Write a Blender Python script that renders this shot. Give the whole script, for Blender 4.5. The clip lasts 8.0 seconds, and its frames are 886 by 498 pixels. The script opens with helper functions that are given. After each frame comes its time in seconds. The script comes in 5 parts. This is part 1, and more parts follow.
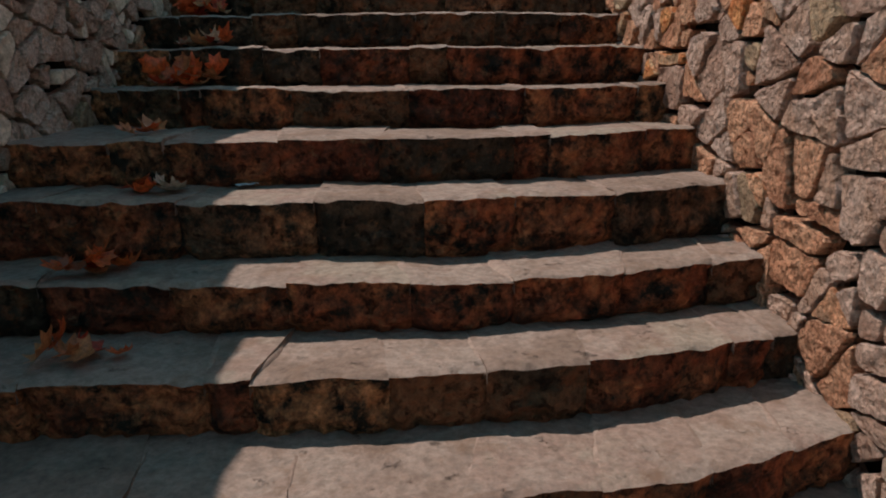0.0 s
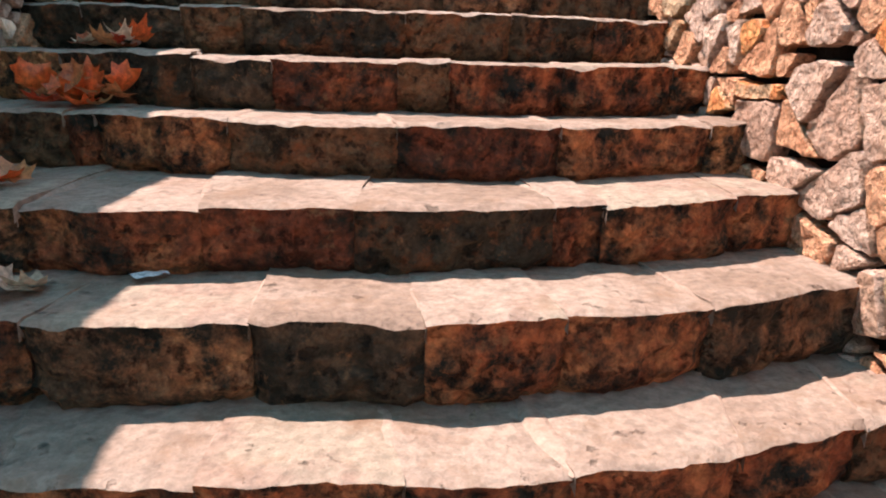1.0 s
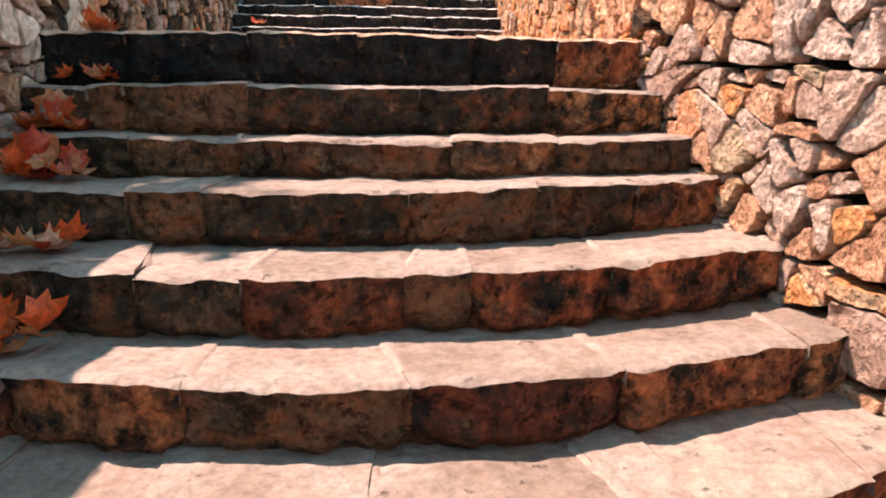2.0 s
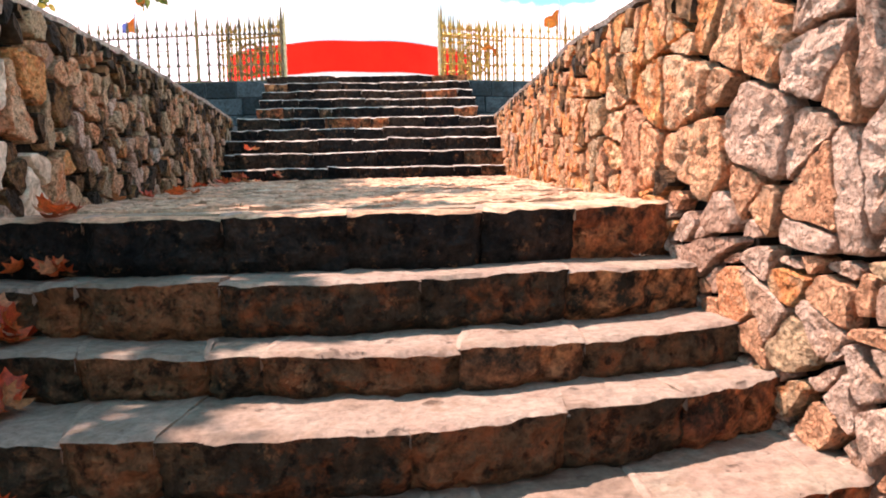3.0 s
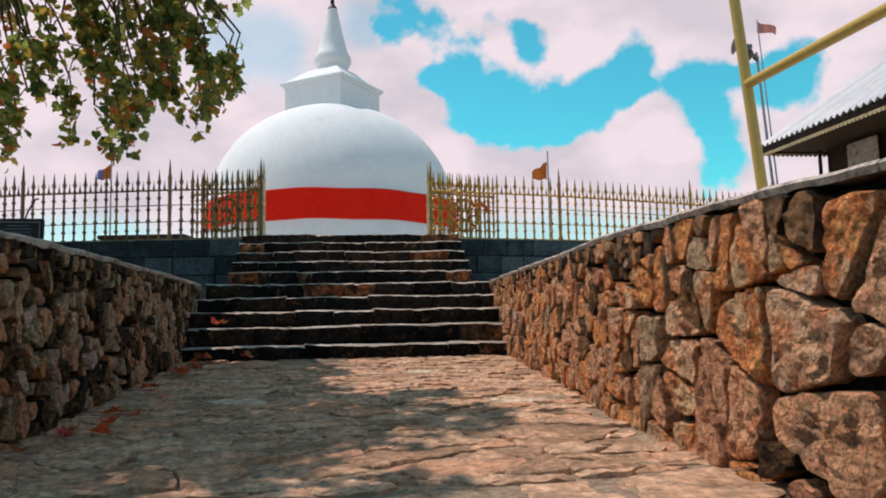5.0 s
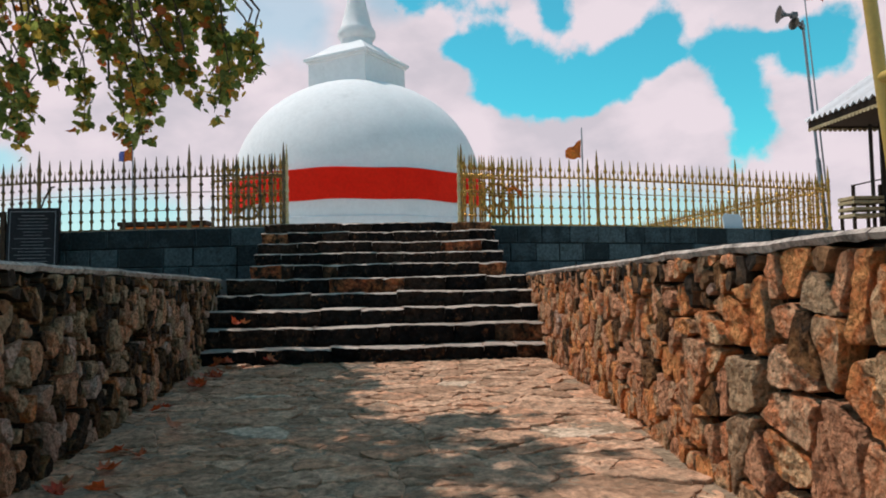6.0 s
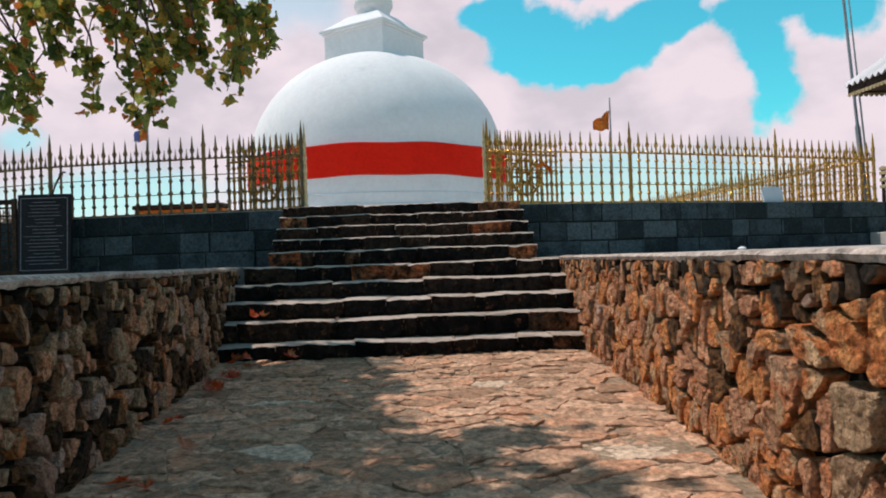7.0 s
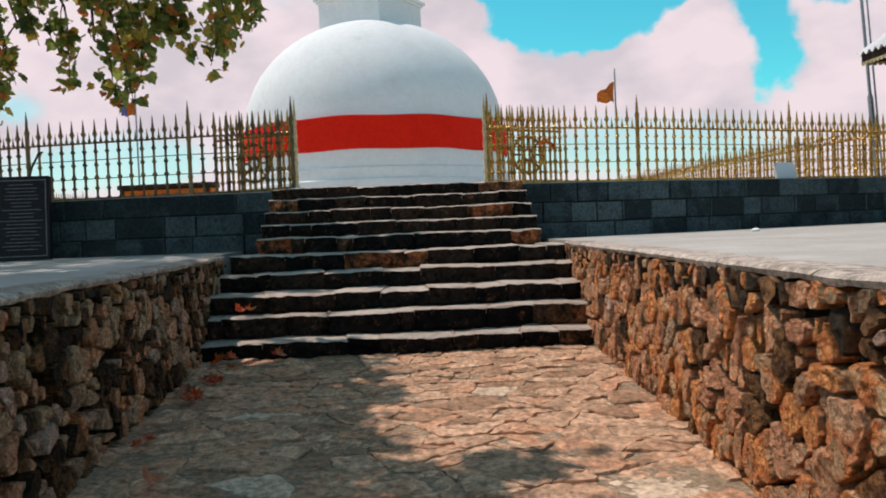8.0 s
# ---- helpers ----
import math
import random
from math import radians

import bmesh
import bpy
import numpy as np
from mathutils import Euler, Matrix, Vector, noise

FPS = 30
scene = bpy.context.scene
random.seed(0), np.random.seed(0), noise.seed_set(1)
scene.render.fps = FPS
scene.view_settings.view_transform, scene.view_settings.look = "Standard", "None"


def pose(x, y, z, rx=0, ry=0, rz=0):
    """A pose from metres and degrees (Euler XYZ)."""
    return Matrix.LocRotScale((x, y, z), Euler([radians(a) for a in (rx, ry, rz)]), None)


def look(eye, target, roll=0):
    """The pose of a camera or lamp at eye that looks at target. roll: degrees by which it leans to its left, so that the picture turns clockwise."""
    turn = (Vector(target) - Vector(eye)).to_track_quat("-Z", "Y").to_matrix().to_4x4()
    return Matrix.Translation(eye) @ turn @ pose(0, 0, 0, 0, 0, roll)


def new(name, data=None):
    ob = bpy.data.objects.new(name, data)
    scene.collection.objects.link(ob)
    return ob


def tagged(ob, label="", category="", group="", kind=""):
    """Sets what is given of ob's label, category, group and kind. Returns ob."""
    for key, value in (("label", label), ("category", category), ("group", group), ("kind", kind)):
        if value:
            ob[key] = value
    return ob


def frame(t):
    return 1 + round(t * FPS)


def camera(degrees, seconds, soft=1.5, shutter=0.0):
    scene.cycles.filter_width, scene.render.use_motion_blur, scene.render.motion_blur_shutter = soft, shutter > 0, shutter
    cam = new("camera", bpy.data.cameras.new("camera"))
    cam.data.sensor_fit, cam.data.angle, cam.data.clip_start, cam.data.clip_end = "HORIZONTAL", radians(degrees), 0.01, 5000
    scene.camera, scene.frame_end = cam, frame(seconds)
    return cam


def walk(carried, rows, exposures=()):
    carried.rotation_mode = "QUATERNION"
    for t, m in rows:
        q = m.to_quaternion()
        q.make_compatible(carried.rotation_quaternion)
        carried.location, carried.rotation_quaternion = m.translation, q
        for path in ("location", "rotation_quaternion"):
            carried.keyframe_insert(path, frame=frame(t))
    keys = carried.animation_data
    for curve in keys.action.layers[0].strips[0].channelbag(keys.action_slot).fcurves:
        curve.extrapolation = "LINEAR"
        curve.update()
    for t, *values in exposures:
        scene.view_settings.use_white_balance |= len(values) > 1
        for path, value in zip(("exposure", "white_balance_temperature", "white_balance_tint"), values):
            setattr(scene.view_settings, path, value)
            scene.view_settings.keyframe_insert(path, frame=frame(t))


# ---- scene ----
cam = camera(62.0, 8.0, soft=1.9)
PATH = [
    (0, (0.656, 0.185, -0.744), (0.687, 2.125, -1.232), -0.4),
    (0.5, (0.619, 0.722, -0.748), (0.678, 2.664, -1.222), 0.7),
    (1, (0.564, 1.214, -0.619), (0.69, 3.14, -1.146), 1.7),
    (1.5, (0.571, 1.628, -0.403), (0.692, 3.553, -0.933), 1.7),
    (2, (0.486, 1.915, -0.201), (0.668, 3.863, -0.617), 0.4),
    (2.2, (0.488, 2.032, -0.116), (0.674, 3.987, -0.495), -0.8),
    (3.3, (0.525, 2.491, 0.171), (0.708, 4.481, 0.087), -1.6),
    (3.5, (0.5, 2.591, 0.213), (0.712, 4.58, 0.198), -1.6),
    (4, (0.467, 2.752, 0.352), (0.72, 4.733, 0.459), -1.8),
    (4.5, (0.492, 2.975, 0.472), (0.752, 4.952, 0.63), -1.4),
    (4.7, (0.489, 3.044, 0.487), (0.744, 5.019, 0.663), -1.2),
    (5.8, (0.459, 3.529, 0.652), (0.659, 5.514, 0.791), -1.3),
    (6, (0.458, 3.605, 0.717), (0.636, 5.595, 0.82), -1.2),
    (6.5, (0.415, 3.778, 0.741), (0.541, 5.772, 0.833), -1.5),
    (7, (0.422, 3.98, 0.844), (0.545, 5.976, 0.871), -2.0),
    (7.5, (0.483, 4.2, 0.935), (0.591, 6.196, 0.906), -2.3),
    (8, (0.46, 4.353, 0.988), (0.581, 6.349, 0.931), -2.3),
]
EXPOSURES = [(0.0, -0.2, 6300, 17), (0.3, 0.54, 6300, 18), (0.6, 1.22, 6350, 20), (1.0, 1.47, 6700, 25), (2.2, 1.52, 7000, 32), (3.5, 1.12, 7600, 38), (4.0, 0.36, 8000, 43), (4.5, -0.17, 7050, 27), (6.0, -0.42, 6650, 17), (7.0, -0.35, 6700, 19), (8.0, -0.36, 6850, 19)]
walk(cam, [(t, look(eye, target, roll)) for t, eye, target, roll in PATH], EXPOSURES)

# ---- light ----
SUN = Vector((-0.42, 0.25, 1.0)).normalized()
lamp = bpy.data.lights.new("sun", "SUN")
lamp.energy, lamp.angle, lamp.color = 4.4, radians(0.6), (1.0, 0.93, 0.84)
sun = new("sun", lamp)
sun.matrix_world = look((0, 0, 20), Vector((0, 0, 20)) - SUN)

world = bpy.data.worlds.new("sky")
scene.world = world
world.use_nodes = True
W = world.node_tree
W.nodes.clear()


def wnode(kind, **values):
    n = W.nodes.new(kind)
    for k, v in values.items():
        n.inputs[k].default_value = v
    return n


CLOUD_SHIFT = (0.35, 0.1, 0.25)
sky = W.nodes.new("ShaderNodeTexSky")
sky.sky_type, sky.sun_disc = "NISHITA", False
sky.sun_elevation, sky.sun_rotation = math.asin(SUN.z), math.atan2(SUN.x, SUN.y)
sky.air_density, sky.dust_density, sky.ozone_density = 1.0, 0.3, 1.2
coord = W.nodes.new("ShaderNodeTexCoord")
mapping = W.nodes.new("ShaderNodeMapping")
mapping.inputs["Scale"].default_value = (1.0, 1.0, 1.7)
mapping.inputs["Location"].default_value = CLOUD_SHIFT
W.links.new(coord.outputs["Generated"], mapping.inputs["Vector"])
puffs = wnode("ShaderNodeTexNoise", Scale=4.2, Detail=8.0, Roughness=0.48)
W.links.new(mapping.outputs[0], puffs.inputs["Vector"])
# clouds bank up towards the horizon and thin out overhead
axes = W.nodes.new("ShaderNodeSeparateXYZ")
W.links.new(coord.outputs["Generated"], axes.inputs[0])
thin = wnode("ShaderNodeMapRange")
for key, value in (("From Min", 0.0), ("From Max", 0.7), ("To Min", 0.10), ("To Max", -0.10)):
    thin.inputs[key].default_value = value
W.links.new(axes.outputs["Z"], thin.inputs["Value"])
bank = wnode("ShaderNodeMath")
W.links.new(puffs.outputs["Fac"], bank.inputs[0])
W.links.new(thin.outputs[0], bank.inputs[1])
cover = W.nodes.new("ShaderNodeValToRGB")
cover.color_ramp.elements[0].position, cover.color_ramp.elements[1].position = 0.495, 0.54
W.links.new(bank.outputs[0], cover.inputs[0])
# gaps of blue between the clouds ahead: across and up as tangents from the way ahead, half widths, lean in degrees
GAPS = [(0.096, 0.397, 0.077, 0.061, 0), (0.119, 0.328, 0.058, 0.028, -15), (0.223, 0.31, 0.094, 0.054, 0), (0.194, 0.269, 0.073, 0.029, 0), (0.296, 0.282, 0.08, 0.036, 20), (0.365, 0.333, 0.064, 0.038, 40), (0.258, 0.368, 0.028, 0.04, 35), (0.526, 0.273, 0.038, 0.077, 15), (0.535, 0.337, 0.085, 0.026, 8), (0.655, 0.343, 0.066, 0.053, 0), (0.621, 0.322, 0.044, 0.038, 0), (0.413, 0.326, 0.029, 0.013, 0)]
HAZY = [(-0.139, 0.374, 0.099, 0.06, 0), (0.022, 0.403, 0.055, 0.049, 0), (0.30, 0.10, 0.30, 0.042, 0), (-0.36, 0.10, 0.24, 0.036, 0), (-0.496, 0.176, 0.045, 0.025, 0)]
lateral = W.nodes.new("ShaderNodeMath")
lateral.operation = "DIVIDE"
upward = W.nodes.new("ShaderNodeMath")
upward.operation = "DIVIDE"
ahead = wnode("ShaderNodeMath")
ahead.operation, ahead.inputs[1].default_value = "MAXIMUM", 0.2
W.links.new(axes.outputs["Y"], ahead.inputs[0])
for n, side in ((lateral, "X"), (upward, "Z")):
    W.links.new(axes.outputs[side], n.inputs[0])
    W.links.new(ahead.outputs[0], n.inputs[1])
chart = W.nodes.new("ShaderNodeCombineXYZ")
W.links.new(lateral.outputs[0], chart.inputs["X"])
W.links.new(upward.outputs[0], chart.inputs["Y"])


def gaps(rows):
    """How deep a direction lies inside the nearest gap: 1 at its middle, 0 at its rim."""
    deepest = None
    for u, v, a, b, lean in rows:
        local = W.nodes.new("ShaderNodeMapping")
        local.vector_type = "TEXTURE"
        local.inputs["Location"].default_value = (u, v, 0)
        local.inputs["Rotation"].default_value = (0, 0, radians(lean))
        local.inputs["Scale"].default_value = (a, b, 1)
        W.links.new(chart.outputs[0], local.inputs["Vector"])
        away = W.nodes.new("ShaderNodeVectorMath")
        away.operation = "LENGTH"
        W.links.new(local.outputs[0], away.inputs[0])
        depth = wnode("ShaderNodeMath")
        depth.operation, depth.inputs[0].default_value = "SUBTRACT", 1.0
        W.links.new(away.outputs["Value"], depth.inputs[1])
        if deepest is None:
            deepest = depth
        else:
            both_gaps = W.nodes.new("ShaderNodeMath")
            both_gaps.operation, both_gaps.use_clamp = "SMOOTH_MAX", False
            both_gaps.inputs[2].default_value = 0.5
            W.links.new(deepest.outputs[0], both_gaps.inputs[0])
            W.links.new(depth.outputs[0], both_gaps.inputs[1])
            deepest = both_gaps
    return deepest


def ragged(depth, swing, soft, most):
    """Blue where the gap's depth, frayed by the cloud noise, is above nothing."""
    fray = wnode("ShaderNodeMath")
    fray.operation = "MULTIPLY_ADD"
    fray.inputs[1].default_value = swing
    W.links.new(edges.outputs["Fac"], fray.inputs[0])
    W.links.new(depth.outputs[0], fray.inputs[2])
    step = wnode("ShaderNodeMapRange")
    step.interpolation_type = "SMOOTHSTEP"
    step.inputs["From Min"].default_value, step.inputs["From Max"].default_value = swing * 0.5 - 0.22, swing * 0.5 - 0.22 + soft
    step.inputs["To Max"].default_value = most
    W.links.new(fray.outputs[0], step.inputs["Value"])
    return step


edges = wnode("ShaderNodeTexNoise", Scale=10.0, Detail=10.0, Roughness=0.53)
W.links.new(coord.outputs["Generated"], edges.inputs["Vector"])
clear = W.nodes.new("ShaderNodeMath")
clear.operation = "MAXIMUM"
W.links.new(ragged(gaps(GAPS), 4.6, 0.55, 1.0).outputs[0], clear.inputs[0])
W.links.new(ragged(gaps(HAZY), 1.6, 0.9, 0.42).outputs[0], clear.inputs[1])
cloudy = wnode("ShaderNodeMath")
cloudy.operation, cloudy.inputs[0].default_value = "SUBTRACT", 1.0
W.links.new(clear.outputs[0], cloudy.inputs[1])
facing = wnode("ShaderNodeMapRange")
facing.inputs["From Min"].default_value, facing.inputs["From Max"].default_value = 0.52, 0.68
W.links.new(axes.outputs["Y"], facing.inputs["Value"])
veil = W.nodes.new("ShaderNodeMix")
W.links.new(facing.outputs[0], veil.inputs["Factor"])
W.links.new(cover.outputs[0], veil.inputs["A"])
W.links.new(cloudy.outputs[0], veil.inputs["B"])
blue = wnode("ShaderNodeMix")
blue.data_type, blue.blend_type = "RGBA", "MULTIPLY"
blue.inputs["Factor"].default_value = 1.0
deep = W.nodes.new("ShaderNodeValToRGB")
deep.color_ramp.elements[0].position, deep.color_ramp.elements[0].color = 0.30, (0.040, 0.225, 0.190, 1)
deep.color_ramp.elements[1].position, deep.color_ramp.elements[1].color = 0.75, (0.060, 0.185, 0.155, 1)
W.links.new(axes.outputs["Z"], deep.inputs[0])
W.links.new(deep.outputs[0], blue.inputs["B"])
W.links.new(sky.outputs[0], blue.inputs["A"])
shade = wnode("ShaderNodeTexNoise", Scale=7.0, Detail=5.0, Roughness=0.5)
W.links.new(mapping.outputs[0], shade.inputs["Vector"])
body = W.nodes.new("ShaderNodeValToRGB")
body.color_ramp.elements[0].position, body.color_ramp.elements[0].color = 0.35, (0.80, 0.78, 0.85, 1)
body.color_ramp.elements[1].position, body.color_ramp.elements[1].color = 0.55, (1.06, 0.98, 1.04, 1)
W.links.new(shade.outputs["Fac"], body.inputs[0])
both = wnode("ShaderNodeMix")
both.data_type = "RGBA"
W.links.new(body.outputs[0], both.inputs["B"])
W.links.new(veil.outputs["Result"], both.inputs["Factor"])
W.links.new(blue.outputs["Result"], both.inputs["A"])
ground_glow = wnode("ShaderNodeBackground", Strength=1.0)
W.links.new(both.outputs["Result"], ground_glow.inputs["Color"])
out = W.nodes.new("ShaderNodeOutputWorld")
W.links.new(ground_glow.outputs[0], out.inputs[0])

# ---- materials ----


def material(name, colours, rough=0.85, metal=0.0, scale=6.0, bump=0.5, grain=60.0, spread=0.25, relief=0.006, contrast=(0.5, 1.22), cracks=0.0, blotch=None, blotch_at=0.6, pits=0.0, sunken=0.22, pit_at=0.475, specks=None, speck_scale=26.0, speck_at=0.60):
    """Mottled surface: colours run along large noise, shifted piece by piece; fine grain darkens and lifts it; blotch: stains of one colour."""
    m = bpy.data.materials.new(name)
    m.use_nodes = True
    t = m.node_tree
    bsdf = t.nodes["Principled BSDF"]
    link = t.links.new
    geo = t.nodes.new("ShaderNodeNewGeometry")
    info = t.nodes.new("ShaderNodeObjectInfo")
    big = t.nodes.new("ShaderNodeTexNoise")
    big.inputs["Scale"].default_value, big.inputs["Detail"].default_value, big.inputs["Roughness"].default_value = scale, 6, 0.6
    link(geo.outputs["Position"], big.inputs["Vector"])
    add = t.nodes.new("ShaderNodeMath")
    add.operation = "MULTIPLY_ADD"
    add.inputs[1].default_value = spread * 2
    sub = t.nodes.new("ShaderNodeMath")
    sub.operation = "SUBTRACT"
    sub.inputs[1].default_value = 0.5
    piece = t.nodes.new("ShaderNodeMath")
    link(info.outputs["Random"], piece.inputs[0])
    link(geo.outputs["Random Per Island"], piece.inputs[1])
    whole = t.nodes.new("ShaderNodeMath")
    whole.operation = "FRACT"
    link(piece.outputs[0], whole.inputs[0])
    link(whole.outputs[0], sub.inputs[0])
    link(sub.outputs[0], add.inputs[0])
    link(big.outputs["Fac"], add.inputs[2])
    ramp = t.nodes.new("ShaderNodeValToRGB")
    els = ramp.color_ramp.elements
    n = len(colours)
    for i, col in enumerate(colours):
        e = els[i] if i < 2 else els.new(1.0)
        e.position, e.color = 0.28 + 0.46 * i / max(n - 1, 1), (*col, 1)
    link(add.outputs[0], ramp.inputs[0])
    fine = t.nodes.new("ShaderNodeTexNoise")
    fine.inputs["Scale"].default_value, fine.inputs["Detail"].default_value, fine.inputs["Roughness"].default_value = grain, 8, 0.7
    link(geo.outputs["Position"], fine.inputs["Vector"])
    fr = t.nodes.new("ShaderNodeMapRange")
    fr.inputs["From Min"].default_value, fr.inputs["From Max"].default_value = 0.36, 0.62
    fr.inputs["To Min"].default_value, fr.inputs["To Max"].default_value = contrast
    link(fine.outputs["Fac"], fr.inputs["Value"])
    mul = t.nodes.new("ShaderNodeMix")
    mul.data_type, mul.blend_type = "RGBA", "MULTIPLY"
    mul.inputs["Factor"].default_value = 1.0
    link(ramp.outputs[0], mul.inputs["A"])
    link(fr.outputs[0], mul.inputs["B"])
    colour = mul.outputs["Result"]
    if blotch:
        bn = t.nodes.new("ShaderNodeTexNoise")
        bn.inputs["Scale"].default_value, bn.inputs["Detail"].default_value, bn.inputs["Roughness"].default_value = scale * 1.9, 8, 0.72
        off = t.nodes.new("ShaderNodeVectorMath")
        off.inputs[1].default_value = (7.3, 2.1, 4.7)
        link(geo.outputs["Position"], off.inputs[0])
        link(off.outputs[0], bn.inputs["Vector"])
        br = t.nodes.new("ShaderNodeMapRange")
        br.inputs["From Min"].default_value, br.inputs["From Max"].default_value = blotch_at - 0.09, blotch_at + 0.09
        link(bn.outputs["Fac"], br.inputs["Value"])
        bm_ = t.nodes.new("ShaderNodeMix")
        bm_.data_type = "RGBA"
        bm_.inputs["B"].default_value = (*blotch, 1)
        link(br.outputs[0], bm_.inputs["Factor"])
        link(colour, bm_.inputs["A"])
        colour = bm_.outputs["Result"]
    if specks:
        sn = t.nodes.new("ShaderNodeTexNoise")
        sn.inputs["Scale"].default_value, sn.inputs["Detail"].default_value, sn.inputs["Roughness"].default_value = speck_scale, 7, 0.75
        shifted = t.nodes.new("ShaderNodeVectorMath")
        shifted.inputs[1].default_value = (1.9, 8.4, 3.3)
        link(geo.outputs["Position"], shifted.inputs[0])
        link(shifted.outputs[0], sn.inputs["Vector"])
        sr = t.nodes.new("ShaderNodeMapRange")
        sr.inputs["From Min"].default_value, sr.inputs["From Max"].default_value, sr.inputs["To Max"].default_value = speck_at - 0.03, speck_at + 0.05, 0.85
        link(sn.outputs["Fac"], sr.inputs["Value"])
        sm = t.nodes.new("ShaderNodeMix")
        sm.data_type = "RGBA"
        sm.inputs["B"].default_value = (*specks, 1)
        link(sr.outputs[0], sm.inputs["Factor"])
        link(colour, sm.inputs["A"])
        colour = sm.outputs["Result"]
    hollow = None
    if pits:
        pn = t.nodes.new("ShaderNodeTexNoise")
        pn.inputs["Scale"].default_value, pn.inputs["Detail"].default_value, pn.inputs["Roughness"].default_value = pits, 6, 0.68
        link(geo.outputs["Position"], pn.inputs["Vector"])
        pr = t.nodes.new("ShaderNodeMapRange")
        pr.inputs["From Min"].default_value, pr.inputs["From Max"].default_value, pr.inputs["To Min"].default_value = pit_at - 0.075, pit_at, sunken
        link(pn.outputs["Fac"], pr.inputs["Value"])
        pm = t.nodes.new("ShaderNodeMix")
        pm.data_type, pm.blend_type = "RGBA", "MULTIPLY"
        pm.inputs["Factor"].default_value = 0.85
        link(colour, pm.inputs["A"])
        link(pr.outputs[0], pm.inputs["B"])
        colour, hollow = pm.outputs["Result"], pr.outputs[0]
    split = None
    if cracks:
        warp = t.nodes.new("ShaderNodeVectorMath")
        warp.operation = "MULTIPLY_ADD"
        warp.inputs[1].default_value = (0.6, 0.6, 0.6)
        link(big.outputs["Color"], warp.inputs[0])
        link(geo.outputs["Position"], warp.inputs[2])
        vor = t.nodes.new("ShaderNodeTexVoronoi")
        vor.feature = "DISTANCE_TO_EDGE"
        vor.inputs["Scale"].default_value = cracks
        link(warp.outputs[0], vor.inputs["Vector"])
        wide = t.nodes.new("ShaderNodeMapRange")
        wide.inputs["From Max"].default_value, wide.inputs["To Min"].default_value = 0.035, 0.4
        link(vor.outputs["Distance"], wide.inputs["Value"])
        cm = t.nodes.new("ShaderNodeMix")
        cm.data_type, cm.blend_type = "RGBA", "MULTIPLY"
        cm.inputs["Factor"].default_value = 0.4
        link(colour, cm.inputs["A"])
        link(wide.outputs[0], cm.inputs["B"])
        colour, split = cm.outputs["Result"], wide.outputs[0]
    link(colour, bsdf.inputs["Base Color"])
    bsdf.inputs["Roughness"].default_value, bsdf.inputs["Metallic"].default_value = rough, metal
    if rough > 0.8:
        bsdf.inputs["Specular IOR Level"].default_value = 0.15
    if bump:
        total = t.nodes.new("ShaderNodeMath")
        total.operation = "MULTIPLY_ADD"
        total.inputs[1].default_value = 0.3
        mid = t.nodes.new("ShaderNodeTexNoise")
        mid.inputs["Scale"].default_value, mid.inputs["Detail"].default_value = grain * 0.45, 4
        link(geo.outputs["Position"], mid.inputs["Vector"])
        link(fine.outputs["Fac"], total.inputs[0])
        link(mid.outputs["Fac"], total.inputs[2])
        b = t.nodes.new("ShaderNodeBump")
        b.inputs["Strength"].default_value, b.inputs["Distance"].default_value = bump, relief
        height = total.outputs[0]
        if hollow:
            sunk = t.nodes.new("ShaderNodeMath")
            sunk.operation = "MULTIPLY_ADD"
            sunk.inputs[1].default_value = 0.55
            link(hollow, sunk.inputs[0])
            link(height, sunk.inputs[2])
            height = sunk.outputs[0]
        if split:
            deep = t.nodes.new("ShaderNodeMath")
            deep.operation = "MULTIPLY_ADD"
            deep.inputs[1].default_value = 0.5
            link(split, deep.inputs[0])
            link(height, deep.inputs[2])
            height = deep.outputs[0]
        link(height, b.inputs["Height"])
        link(b.outputs[0], bsdf.inputs["Normal"])
    return m


M_TREAD = material("worn sandstone", [(0.205, 0.137, 0.100), (0.262, 0.182, 0.138), (0.292, 0.214, 0.165), (0.258, 0.170, 0.128), (0.285, 0.216, 0.160)], scale=3.0, bump=0.9, grain=34, relief=0.022, spread=0.20, contrast=(0.70, 1.14), pits=13, pit_at=0.375, sunken=0.42, blotch=(0.19, 0.115, 0.075), blotch_at=0.62)
RISER = {"scale": 4.5, "bump": 1.0, "grain": 30, "relief": 0.10, "contrast": (0.50, 1.45), "pits": 19, "sunken": 0.28, "pit_at": 0.44, "specks": (0.25, 0.115, 0.052), "speck_scale": 13.0, "speck_at": 0.61}
# upper treads: worn stone, with sunlit brightness put into a paler base
M_SUNTREAD = material("worn tread toned pale for sun", [(0.38, 0.31, 0.26), (0.50, 0.42, 0.36), (0.44, 0.35, 0.29)], scale=3.5, bump=0.8, grain=40, relief=0.012, contrast=(0.72, 1.12), blotch=(0.2, 0.13, 0.09), blotch_at=0.66)
M_RED = material("red sandstone riser", [(0.188, 0.049, 0.023), (0.388, 0.103, 0.040), (0.482, 0.162, 0.063), (0.259, 0.069, 0.029)], blotch=(0.024, 0.020, 0.014), blotch_at=0.525, **RISER)
M_BROWN = material("brown stone riser", [(0.113, 0.065, 0.038), (0.378, 0.147, 0.065), (0.567, 0.232, 0.094)], blotch=(0.026, 0.021, 0.014), blotch_at=0.50, **RISER)
